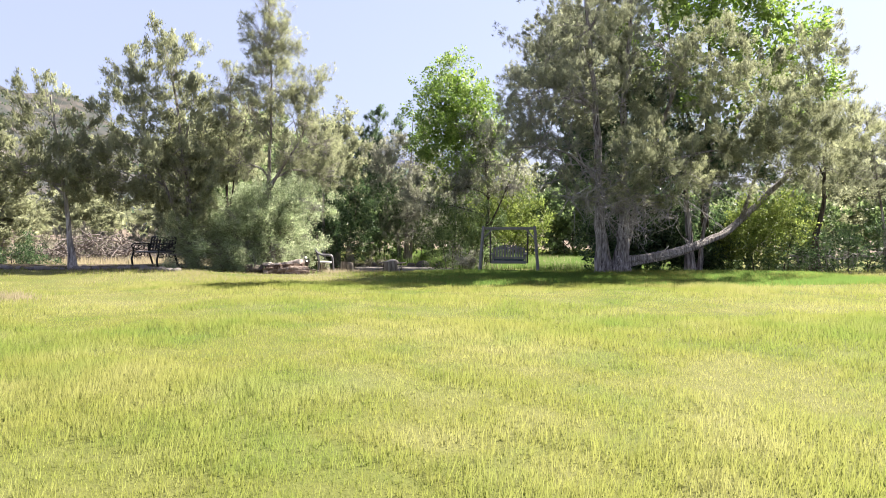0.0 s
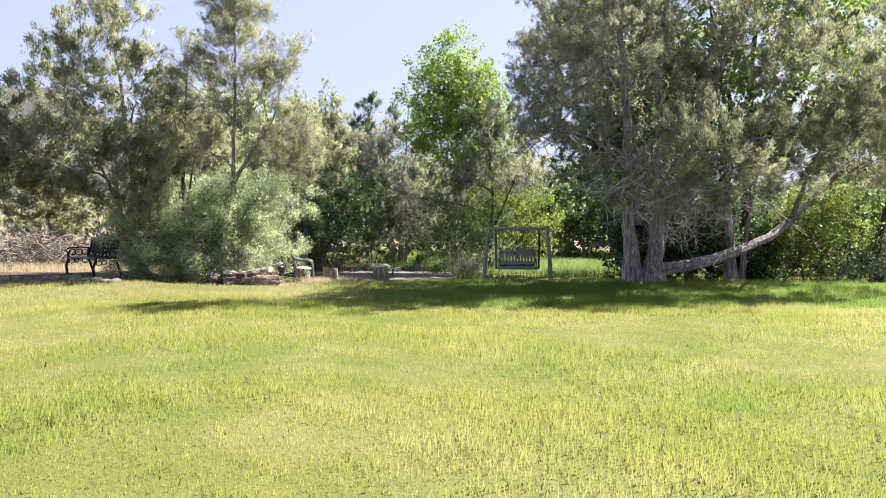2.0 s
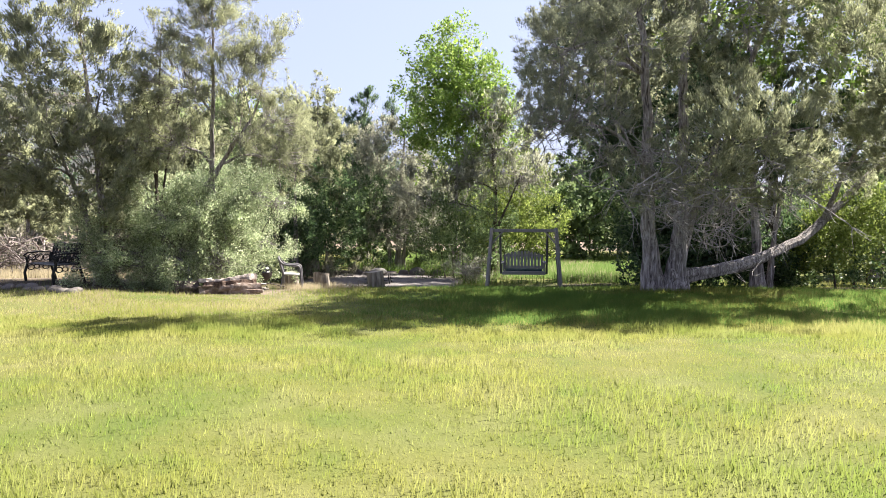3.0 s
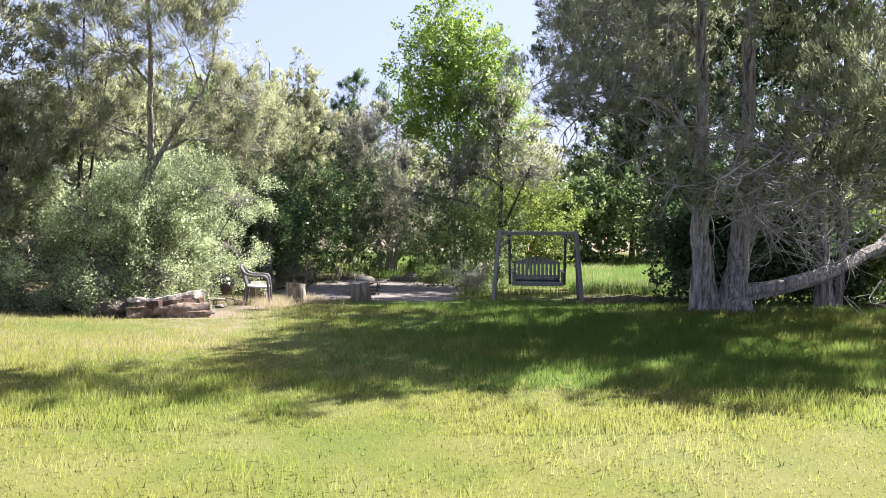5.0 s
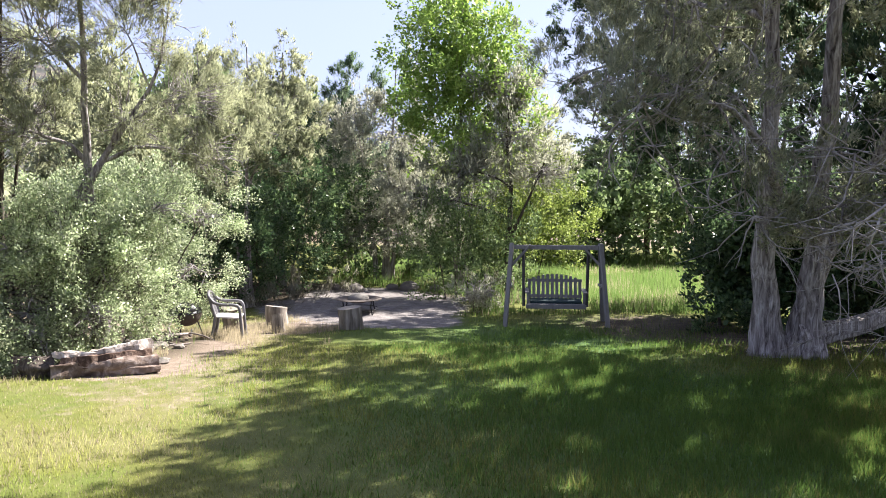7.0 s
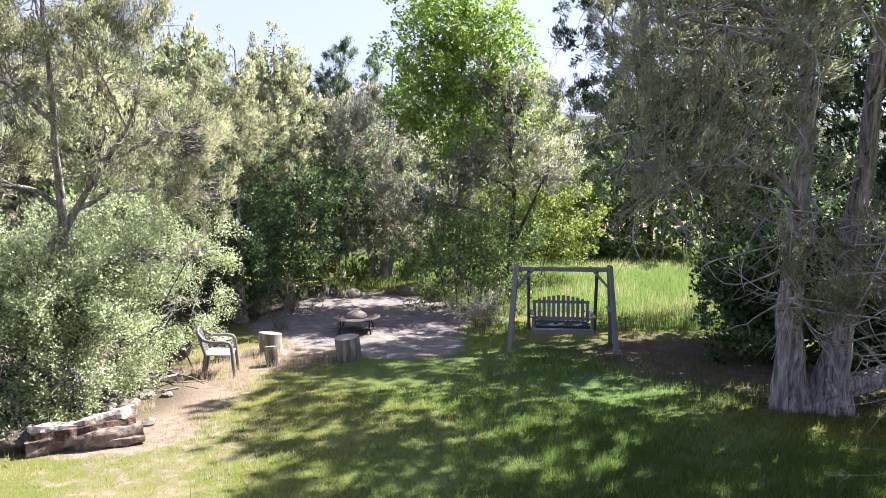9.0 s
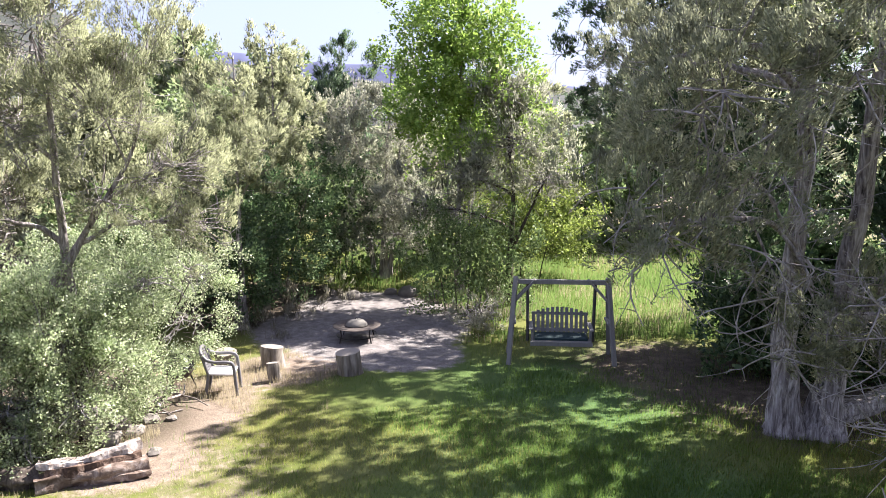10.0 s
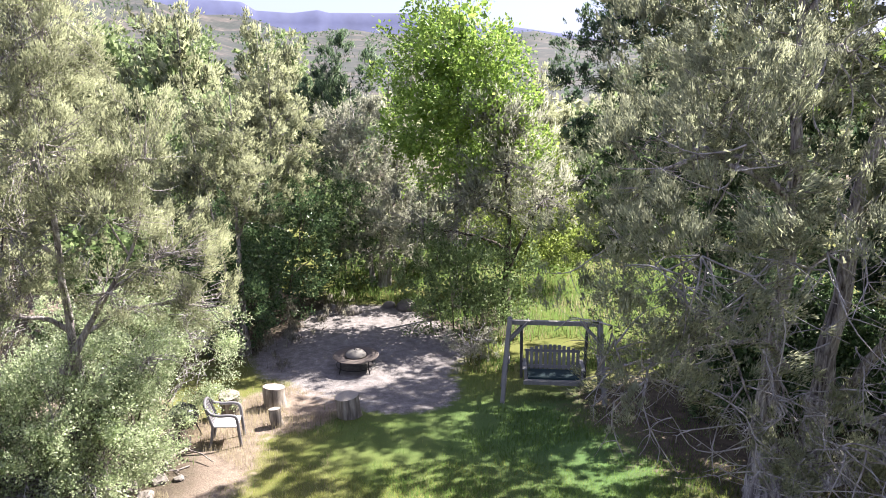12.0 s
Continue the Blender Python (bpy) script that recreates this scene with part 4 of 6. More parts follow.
tree("olive_shrub", (0.6, 30.6), [(up_line(0.6 + a, 30.6, 1.6, a), 0.02, 0.006) for a in (-0.5, -0.2, 0.1, 0.4)],
     [(0.0, 30.4, 0.5, 0.9, 0.7, 1.1), (0.9, 30.2, 0.6, 0.9, 0.7, 1.2), (1.8, 30.6, 0.8, 0.8, 0.7, 1.2), (0.4, 30.8, 1.4, 1.0, 0.7, 0.8)],
     OLIVE, DARKBARK, "olive green leafy undergrowth below thin trees", "shrub", per_m2=330, length=0.075, width=0.045, clump=0.24, kite=True, limb=0.015)
tree("yellow_shrub", (2.6, 34.2), [(up_line(2.6 + a, 34.2, 1.6, a), 0.025, 0.006) for a in (-0.6, 0, 0.6)],
     [(1.8, 33.8, 1.2, 1.1, 0.8, 0.8), (3.1, 34.0, 1.1, 1.2, 0.8, 0.9), (2.2, 34.4, 2.0, 1.1, 0.9, 0.7), (4.2, 34.8, 1.2, 0.9, 0.8, 1.0), (3.0, 35.2, 3.0, 1.2, 0.9, 1.0)],
     YELLOWBUSH, DARKBARK, "sunlit yellow-green shrub beyond the swing", "shrub", per_m2=330, length=0.09, width=0.06, clump=0.26, kite=True, limb=0.015)
tree("juniper_tree", (7.7, 30.6), [(up_line(7.7, 30.6, 8.4, -1.9, -0.8), 0.15, 0.02), (up_line(7.6, 30.5, 6.6, -3.4, -0.6), 0.09, 0.02)],
     [(4.5, 28.4, 7.9, 0.8, 0.8, 0.6), (5.3, 28.8, 8.9, 0.9, 0.9, 0.7), (3.9, 28.6, 7.0, 0.5, 0.5, 0.35), (3.59, 29.5, 7.17, 0.4, 0.46, 0.34), (4.42, 29.5, 7.77, 0.46, 0.46, 0.34), (3.11, 29.5, 6.1, 0.34, 0.4, 0.29), (4.07, 29.5, 6.22, 0.4, 0.46, 0.23, 0.8), (3.35, 29.4, 5.15, 0.34, 0.4, 0.23, 0.7), (5.37, 29.8, 7.53, 0.92, 0.92, 0.69), (5.97, 29.9, 5.15, 1.61, 1.38, 1.38), (6.92, 30.2, 7.29, 1.38, 1.38, 1.26), (5.49, 29.6, 8.36, 1.03, 1.03, 0.8, 0.8), (6.92, 29, 8.72, 1.26, 1.15, 0.92, 0.8), (7.63, 30, 3.72, 1.72, 1.38, 1.38), (5.49, 30, 3.49, 1.15, 1.03, 0.8), (4.42, 29.7, 4.79, 0.8, 0.8, 0.46, 0.7)],
     JUNIPER_DARK, BARK, "deep green juniper behind the swing", "tree", per_m2=750, length=0.075, width=0.036, clump=0.16, per_clump=45, core=320, dead=80, dead_reach=0.8)
tree("juniper_tree", (7.2, 27.2), [(up_line(7.2, 27.2, 7.2, -0.4), 0.14, 0.02), (up_line(7.4, 27.2, 6.0, 0.8), 0.09, 0.02)],
     [(6.3, 27.0, 3.2, 1.0, 1.0, 0.9), (7.4, 27.2, 2.8, 1.3, 1.1, 1.0), (6.0, 26.9, 4.6, 0.9, 0.9, 0.9), (7.4, 27.2, 4.8, 1.2, 1.1, 1.0), (6.6, 27.0, 6.2, 0.9, 0.9, 0.9), (8.2, 27.4, 6.0, 1.0, 1.0, 1.0), (5.5, 26.8, 4.7, 0.8, 0.9, 0.7), (5.8, 26.8, 5.8, 0.8, 0.9, 0.7)],
     JUNIPER_DARK, BARK, "dark dense juniper crowding the swing", "tree", per_m2=600, length=0.08, width=0.034, clump=0.16, per_clump=45, dead=80, dead_reach=0.8)
tree("dark_shrub", (6.6, 26.0), [(up_line(6.6 + a, 26.0, 1.6, a), 0.03, 0.008) for a in (-0.6, 0, 0.6)],
     [(6.4, 26.2, 0.7, 0.9, 0.8, 1.3), (7.1, 25.6, 0.7, 1.1, 0.8, 1.2), (6.5, 26.4, 1.7, 1.2, 0.9, 0.9), (7.7, 24.9, 0.8, 1.1, 0.6, 1.2), (9.1, 25.0, 0.6, 1.0, 0.6, 1.1), (8.4, 25.2, 0.6, 1.1, 0.8, 1.0), (7.0, 24.6, 1.9, 1.0, 0.7, 0.8), (9.8, 25.0, 0.5, 1.1, 0.8, 0.9), (7.0, 27.4, 1.4, 0.8, 0.7, 1.2),
      (5.6, 24.9, 0.5, 0.6, 0.6, 1.1), (5.8, 24.5, 1.5, 0.8, 0.6, 0.9), (6.4, 24.4, 0.5, 0.8, 0.6, 1.1), (7.4, 24.2, 0.6, 0.8, 0.6, 1.1), (6.8, 24.5, 1.8, 0.8, 0.6, 0.8)],
     DARKBUSH, DARKBARK, "dark dense shrub behind the big juniper", "shrub", per_m2=330, length=0.09, width=0.065, clump=0.22, kite=True, limb=0.015, dead=60, core=700)

# right-hand edge of the lawn
tree("yellow_shrub", (11.3, 24.4), [(up_line(11.3 + a, 24.4, 1.4, a), 0.025, 0.006) for a in (-0.5, 0, 0.5)],
     [(10.8, 24.2, 0.9, 0.9, 0.7, 0.8), (11.8, 24.2, 1.1, 0.8, 0.7, 0.8), (11.2, 24.5, 1.7, 0.9, 0.7, 0.5), (10.0, 24.4, 0.7, 0.6, 0.6, 0.7)],
     YELLOWBUSH, DARKBARK, "sunlit yellow-green shrub under junipers", "shrub", per_m2=420, length=0.085, width=0.055, clump=0.24, kite=True, limb=0.015)
tree("juniper_tree", (12.5, 23.6), [([(12.5, 23.6, -0.4), (12.45, 23.6, 0.9), (12.7, 23.5, 1.9), (12.6, 23.4, 3.6), (12.8, 23.3, 5.0)], 0.15, 0.02)],
     [(12.2, 23.3, 3.4, 1.2, 1.0, 0.9), (13.0, 23.3, 4.4, 1.1, 1.0, 0.9), (11.7, 23.5, 4.8, 1.0, 1.0, 1.0), (13.6, 23.2, 2.8, 0.9, 0.9, 0.7)],
     JUNIPER, DARKBARK, "juniper with a dark crooked trunk", "tree", "junipers round the lawn", per_m2=560, clump=0.22, dead=40)
tree("juniper_tree", (14.6, 22.6), [(up_line(14.6, 22.6, 5.6, 0.2), 0.10, 0.02), (up_line(14.3, 22.6, 5.0, -0.9), 0.06, 0.015), (up_line(14.9, 22.6, 5.2, 0.9), 0.06, 0.015)],
     [(14.2, 22.4, 3.0, 1.0, 0.9, 1.0, 0.6), (14.6, 22.4, 4.6, 0.9, 0.8, 0.9, 0.5), (15.6, 22.4, 3.4, 1.0, 0.9, 1.2, 0.6)],
     JUNIPER_GREY, BARK, "nearly bare grey juniper with thin twigs", "tree", "junipers round the lawn", per_m2=360, clump=0.22, dead=200, dead_reach=0.9, dead_down=-0.3)
tree("dark_shrub", (13.2, 22.9), [(up_line(13.2 + a, 22.9, 0.9, a), 0.02, 0.006) for a in (-0.6, 0, 0.6)],
     [(12.4, 22.7, 0.3, 0.8, 0.6, 0.7), (13.4, 22.7, 0.3, 0.9, 0.6, 0.7), (14.5, 22.6, 0.4, 0.9, 0.6, 0.8), (11.4, 23.2, 0.2, 0.7, 0.5, 0.5)],
     DARKBUSH, DARKBARK, "low shaded shrub at the lawn's edge", "shrub", per_m2=420, length=0.06, width=0.036, clump=0.2, kite=True, limb=0.012, dead=90, dead_reach=0.7)
tree("poplar_tree", (9.3, 25.2), [(up_line(9.3, 25.2, 11.2, -0.7, -2.6, 7), 0.17, 0.03), ([(9.2, 24.9, 2.6), (8.4, 24.0, 4.6), (7.4, 22.9, 6.6), (6.8, 22.4, 9.0)], 0.10, 0.02), ([(9.2, 24.8, 3.0), (10.2, 23.8, 5.0), (10.8, 22.6, 7.6)], 0.09, 0.02)],
     [(8.7, 22.2, 8.5, 1.5, 1.2, 1.2), (7.0, 22.2, 7.8, 1.2, 1.1, 1.0), (10.4, 22.2, 7.4, 1.4, 1.2, 1.1), (8.8, 22.0, 6.6, 1.6, 1.2, 1.1), (11.0, 22.4, 6.0, 1.0, 1.0, 1.0), (9.3, 22.4, 5.0, 1.5, 1.0, 1.0), (8.2, 22.2, 9.9, 1.4, 1.2, 1.0),
      (9.9, 22.4, 9.4, 1.3, 1.2, 1.0), (6.7, 22.4, 9.2, 1.0, 1.0, 0.9), (8.7, 22.4, 11.0, 1.2, 1.1, 0.8), (6.6, 22.4, 6.4, 0.9, 0.9, 0.8, 0.7)],
     POPLAR, DARKBARK, "tall bright green poplar above the junipers", "tree", bunch=0.4, per_m2=150, length=0.12, width=0.09, clump=0.28, kite=True, up=0.1, core=60)


# ---- more trees and shrubs, further off ----
def further(proto, x, y, scale, turn, label, group):
    m = Matrix.Translation((x, y, gz(x, y) - 0.08)) @ pose(0, 0, 0, 0, 0, turn) @ Matrix.Diagonal((scale[0], scale[0], scale[1], 1))
    return tagged(copy_thing(proto, m), label, "tree", group)


far_juniper = tree("juniper_tree", (-9.3, 31.5), [(up_line(-9.3, 31.5, 6.0, 0.1), 0.12, 0.02)],
                   [(-9.2, 31.4, 5.2, 0.55, 0.55, 0.9), (-9.3, 31.3, 3.8, 1.0, 0.95, 1.1), (-9.2, 31.3, 2.2, 1.3, 1.2, 1.2), (-8.4, 31.5, 3.0, 0.8, 0.8, 1.0), (-10.2, 31.6, 2.6, 0.9, 0.8, 1.1), (-9.6, 31.0, 1.0, 1.2, 1.1, 0.8)],
                   JUNIPER, BARK, "grey-green bushy juniper in the woods behind", "tree", "woods behind", per_m2=210, length=0.15, width=0.058, clump=0.2, per_clump=30, twig_share=0.05)
far_leafy = tree("leafy_tree", (-7.6, 36.5), [(up_line(-7.6 + a, 36.5, 5.0, 3 * a), 0.07, 0.015) for a in (-0.25, 0.0, 0.3)],
                 [(-7.6, 36.3, 4.6, 1.2, 1.1, 1.0), (-8.6, 36.3, 3.2, 1.2, 1.1, 1.2), (-6.6, 36.4, 3.2, 1.2, 1.1, 1.2), (-7.6, 36.2, 1.6, 1.9, 1.3, 1.3)],
                 LEAFY, DARKBARK, "pale green leafy tree in the woods behind", "tree", "woods behind", per_m2=75, length=0.17, width=0.12, clump=0.26, kite=True, up=0.15, twig_share=0.1)
for x, y, s, h, a in ((-12.2, 34.5, 1.1, 1.0, 40), (-6.9, 41.5, 1.0, 1.05, 110), (-10.4, 44.0, 1.2, 1.1, 200), (-14.8, 42.0, 1.2, 1.0, 300), (-1.2, 44.0, 1.1, 1.0, 70), (4.6, 43.0, 1.2, 1.05, 150),
                      (15.6, 30.5, 1.1, 0.8, 170), (18.5, 27.5, 1.1, 0.95, 330), (19.5, 34.0, 1.2, 1.1, 80), (-20.5, 40.0, 1.1, 0.8, 210), (-13.6, 39.0, 1.3, 1.3, 25), (-10.2, 41.5, 1.2, 1.35, 160), (-17.0, 46.0, 1.4, 1.35, 75), (-13.4, 47.5, 1.4, 1.45, 240), (-9.0, 49.0, 1.3, 1.4, 310), (-19.5, 51.0, 1.5, 1.4, 130), (-14.6, 54.0, 1.6, 1.5, 45), (-6.9, 46.0, 1.0, 1.25, 95), (-15.3, 24.3, 0.8, 0.62, 15)):
    further(far_juniper, x, y, (s, h), a, "grey-green bushy juniper in the woods behind", "woods behind")
for x, y, s, h, a in ((-10.2, 39.0, 1.0, 1.0, 90), (-4.6, 47.0, 1.1, 1.05, 200), (1.8, 47.5, 1.2, 1.1, 20), (7.0, 43.5, 1.0, 0.9, 120), (9.8, 44.0, 1.3, 1.2, 260), (-12.8, 50.0, 1.3, 1.45, 330), (-11.6, 43.5, 1.2, 1.4, 65), (-16.8, 49.5, 1.4, 1.5, 170), (-8.2, 52.5, 1.4, 1.45, 285)):
    further(far_leafy, x, y, (s, h), a, "pale green leafy tree in the woods behind", "woods behind")


def sagebrush(x, y, r, label="dusty grey sagebrush on dry ground"):
    z = gz(x, y)
    return tree("sagebrush", (x, y), [(up_line(x, y, z + r * 0.6, 0.1), 0.02, 0.006)], [(x, y, z + 0.5 * r, r, r * 0.9, 0.6 * r), (x + 0.5 * r, y + 0.2, z + 0.35 * r, 0.6 * r, 0.6 * r, 0.45 * r)],
                SAGE, DARKBARK, label, "bush", "sagebrush", per_m2=240, length=0.11, width=0.034, clump=0.16, up=0.6, limb=0.01, twig_share=0.2)


for x, y, r in ((-13.6, 28.5, 0.8), (-15.2, 30.2, 0.9), (-12.4, 30.4, 0.7), (-16.8, 33.0, 1.1), (-14.6, 34.5, 1.0), (-18.6, 31.0, 1.0), (-13.2, 37.2, 1.1), (-19.5, 36.5, 1.2), (-16.8, 38.5, 1.2), (-11.3, 27.3, 0.6), (-17.2, 27.2, 0.8)):
    sagebrush(x, y, r)
tree("low_shrub", (-12.6, 20.4), [(up_line(-12.6 + a, 20.4, 0.7, a), 0.015, 0.005) for a in (-0.4, 0, 0.4)],
     [(-12.9, 20.3, 0.45, 0.8, 0.5, 0.45), (-11.9, 20.4, 0.4, 0.5, 0.4, 0.4), (-13.8, 20.4, 0.4, 0.6, 0.5, 0.4)], DARKBUSH, DARKBARK, "low dark green shrub behind the border stones", "shrub",
     per_m2=800, length=0.05, width=0.03, clump=0.15, kite=True, limb=0.01)
tree("grey_bush", (0.75, 28.3), [(up_line(0.75, 28.3, 0.0), 0.012, 0.004)], [(0.75, 28.3, -0.35, 0.5, 0.45, 0.35), (1.15, 28.7, -0.25, 0.45, 0.4, 0.4)], JUNIPER_GREY, DARKBARK, "small grey twiggy bush beside the gravel", "bush",
     per_m2=700, length=0.06, width=0.016, clump=0.12, limb=0.008, dead=50, dead_reach=0.45, dead_down=-0.4)

for x, y, r in ((-3.9, 30.6, 0.55), (-4.3, 29.4, 0.5), (-3.3, 31.9, 0.5), (-4.2, 27.9, 0.4), (1.3, 29.8, 0.5)):
    z = gz(x, y)
    tree("dry_weed", (x, y), [(up_line(x, y, z + r * 0.8), 0.008, 0.003)], [(x, y, z + 0.5 * r, r, 0.8 * r, 0.6 * r, 0.8)], SAGE, BRUSHWOOD, "dead brown weeds at the gravel's edge", "weeds", "dry weeds",
         per_m2=700, length=0.11, width=0.012, clump=0.14, limb=0.006, up=0.8, core=0, bunch=0.2)

undergrowth = tree("dark_shrub", (-0.6, 36.4), [(up_line(-0.6 + a, 36.4, 1.8, a), 0.025, 0.008) for a in (-0.5, 0, 0.5)],
                   [(-1.2, 36.3, 0.6, 1.2, 0.8, 1.2), (0.1, 36.2, 0.7, 1.2, 0.8, 1.3), (-0.5, 36.5, 1.7, 1.1, 0.8, 0.9)],
                   OLIVE, DARKBARK, "dense green undergrowth in the woods", "shrub", "undergrowth", per_m2=100, length=0.14, width=0.11, clump=0.22, kite=True, limb=0.012, twig_share=0.08, core=60)
for x, y, s, a in ((2.0, 39.0, 1.1, 40), (4.6, 40.0, 1.2, 150), (7.4, 40.5, 1.3, 220), (10.2, 40.5, 1.3, 80), (13.2, 38.5, 1.3, 15), (-3.4, 37.0, 1.1, 300), (-7.4, 32.6, 1.1, 120), (-8.2, 29.2, 1.0, 200), (12.4, 29.6, 1.0, 10), (10.4, 26.4, 0.8, 260), (13.4, 26.6, 1.0, 100), (15.8, 25.2, 0.9, 330), (-6.4, 35.6, 1.2, 60)):
    further(undergrowth, x, y, (s, s), a, "dense green undergrowth in the woods", "undergrowth")["category"] = "shrub"

# ---- tall grass and straw ----
x, y = scatter(60000, -3.6, 11, 27.5, 42)
g, d, l = zones(x, y)
keep = (rng.random(len(x)) > np.maximum(g * 1.8, l * 0.5)) & (wavy(x, y, 1.3) > -0.55)
x, y = x[keep], y[keep]
tall = rng.uniform(0.18, 0.55, len(x)) * (0.75 + 0.4 * wavy(x, y, 0.9))
ripe = rng.random(len(x)) < np.clip(0.10 + 0.3 * wavy(x, y, 1.6, 2.0), 0.02, 0.4)
grass("ripe_grass", x[ripe], y[ripe], tall[ripe], np.full(ripe.sum(), 0.016), STRAW, "ripening pale stalks in the meadow")
x, y, tall = x[~ripe], y[~ripe], tall[~ripe]
grass("tall_grass", x, y, tall, np.full(len(x), 0.018), TALL, "tall fresh meadow grass beyond the swing")
x, y = scatter(60000, -5.6, -2.0, 21.2, 27)
g, d, l = zones(x, y)
keep = (rng.random(len(x)) < d * 0.5 * (wavy(x, y, 3.0) + 0.35 * np.clip(y - 23.6, -1, 1) > 0.1)) & (g < 0.5)
x, y = x[keep], y[keep]
grass("dry_grass", x, y, rng.uniform(0.06, 0.22, len(x)), np.full(len(x), 0.006), STRAW, "dry straw-coloured grass among the stumps")
x, y = scatter(30000, -20, -7.5, 22, 34)
keep = wavy(x, y, 1.2, 1.0) > 0.0
x, y = x[keep], y[keep]
grass("dry_meadow_grass", x, y, rng.uniform(0.10, 0.40, len(x)), np.full(len(x), 0.016), STRAW, "dry meadow grass below the junipers")
x, y = rng.normal(-7.35, 0.22, 700), rng.normal(11.75, 0.2, 700)
grass("weed_clump", x, y, rng.uniform(0.05, 0.20, len(x)), np.full(len(x), 0.010), STRAW, "reddish dry weed clump on the lawn", 0.9, "weeds")
x, y = scatter(5200, -8.5, 9, 15, 27)
g, d, l = zones(x, y)
keep = (g < 0.3) & (rng.random(len(x)) < 0.25 + 0.75 * np.maximum(l, d)) & (wavy(x, y, 2.2, 4.0) > 0)
x, y = x[keep], y[keep]
grass("tuft_grass", x, y, rng.uniform(0.10, 0.24, len(x)), np.full(len(x), 0.009), TALL, "scattered longer tufts of green grass")


# ---- distance ----
def hill_height(az, d):
    """The hills round the valley: a long slope to one side, low ones beyond the trees."""
    e = np.interp(az, (-75, -40, -33, -28, -22, -17, -12, -6, 0, 5, 8, 12, 20, 40, 75), (9, 10.5, 9.6, 8.2, 5.9, 4.9, 4.1, 3.7, 3.4, 3.4, 3.5, 3.0, 2.4, 3.0, 4.0))
    s = np.clip((d - 110) / 520, 0, 1)
    return 640 * np.tan(np.radians(e)) * s ** 1.5 * (1 + 0.05 * np.sin(az * 0.9 + d * 0.012) + 0.04 * np.sin(d * 0.03 - az * 0.5))


az = np.linspace(-75, 75, 160)
dist = np.concatenate([np.linspace(105, 640, 60), np.linspace(680, 1100, 8)])
A, D = np.meshgrid(az, dist, indexing="ij")
HX, HY = D * np.sin(np.radians(A)), D * np.cos(np.radians(A))
HZ = hill_height(A, D) + ground_height(HX, HY) - 0.6
ia, ja = np.meshgrid(np.arange(len(az) - 1), np.arange(len(dist) - 1), indexing="ij")
hq = np.stack([ia * len(dist) + ja, ia * len(dist) + ja + 1, (ia + 1) * len(dist) + ja + 1, (ia + 1) * len(dist) + ja], -1).reshape(-1, 4)[:, ::-1]


def hill_material():
    m, t, p, out = nodes_of("dry hillside")
    v = coords(t)
    a = ramp(t, noise_of(t, v, 0.05, 6, 0.65), [(0.40, (0.017, 0.023, 0.017)), (0.52, (0.030, 0.032, 0.026)), (0.64, (0.080, 0.066, 0.055))])
    b = ramp(t, noise_of(t, v, 0.35, 4, 0.7), [(0.42, grey(0.6)), (0.6, grey(1.1))])
    t.links.new(mix(t, 1.0, a, b, "MULTIPLY"), p.inputs["Base Color"])
    p.inputs["Roughness"].default_value = 1.0
    return m


tagged(put("hillside", mesh_of("hillside", np.stack([HX, HY, HZ], -1).reshape(-1, 3), hq, True), hill_material()), "dry tan hillside dotted with junipers", "hill", kind="structure")
fa, fd = rng.uniform(-55, 40, 9000), 118 + 520 * rng.random(9000) ** 0.8
keep = np.sin(fa * 1.3) + np.sin(fd * 0.03 + fa * 0.4) + rng.normal(0, 0.6, len(fa)) > 0.1
fa, fd = fa[keep], fd[keep]
fx, fy = fd * np.sin(np.radians(fa)), fd * np.cos(np.radians(fa))
fz = hill_height(fa, fd) + ground_height(fx, fy) - 0.6
n = 7
c = np.stack([fx, fy, fz], -1)
size = rng.uniform(0.5, 1.1, len(fx))
p = np.repeat(c, n, 0)
s = np.repeat(size, n)[:, None]
q = rng.normal(size=(len(p), 3))
q /= np.linalg.norm(q, axis=1)[:, None]
p = p + q * s * np.array([0.75, 0.75, 0.9]) + np.array([0, 0, 0.9]) * s
d = rng.normal(size=p.shape)
d /= np.linalg.norm(d, axis=1)[:, None]
e = np.cross(d, q)
v = np.stack([p - e * s * 0.6, p + d * s * 0.6, p + e * s * 0.6, p - d * s * 0.6], 1).reshape(-1, 3)
tagged(put("far_woods", mesh_of("far_woods", v, np.arange(len(v)).reshape(-1, 4)), JUNIPER_DARK), "dark junipers scattered over far hillsides", "woods", kind="stuff")
# valley trees between the meadow and the hills
vx, vy = rng.uniform(-60, 70, 420), rng.uniform(52, 118, 420)
keep = (np.abs(vx) < vy * 0.8)
c = np.stack([vx, vy, ground_height(vx, vy)], -1)[keep]
size = rng.uniform(1.0, 2.3, len(c))
n = 50
p, s = np.repeat(c, n, 0), np.repeat(size, n)[:, None]
q = rng.normal(size=(len(p), 3))
q /= np.linalg.norm(q, axis=1)[:, None]
p = p + q * s * np.array([0.85, 0.85, 1.1]) * rng.uniform(0.5, 1.1, (len(p), 1)) + np.array([0, 0, 1.0]) * s
d = rng.normal(size=p.shape)
d /= np.linalg.norm(d, axis=1)[:, None]
e = np.cross(d, q)
v = np.stack([p - e * s * 0.20, p + d * s * 0.24, p + e * s * 0.20, p - d * s * 0.24], 1).reshape(-1, 3)
tagged(put("valley_woods", mesh_of("valley_woods", v, np.arange(len(v)).reshape(-1, 4)), JUNIPER), "rows of junipers and willows down the valley", "woods", kind="stuff")

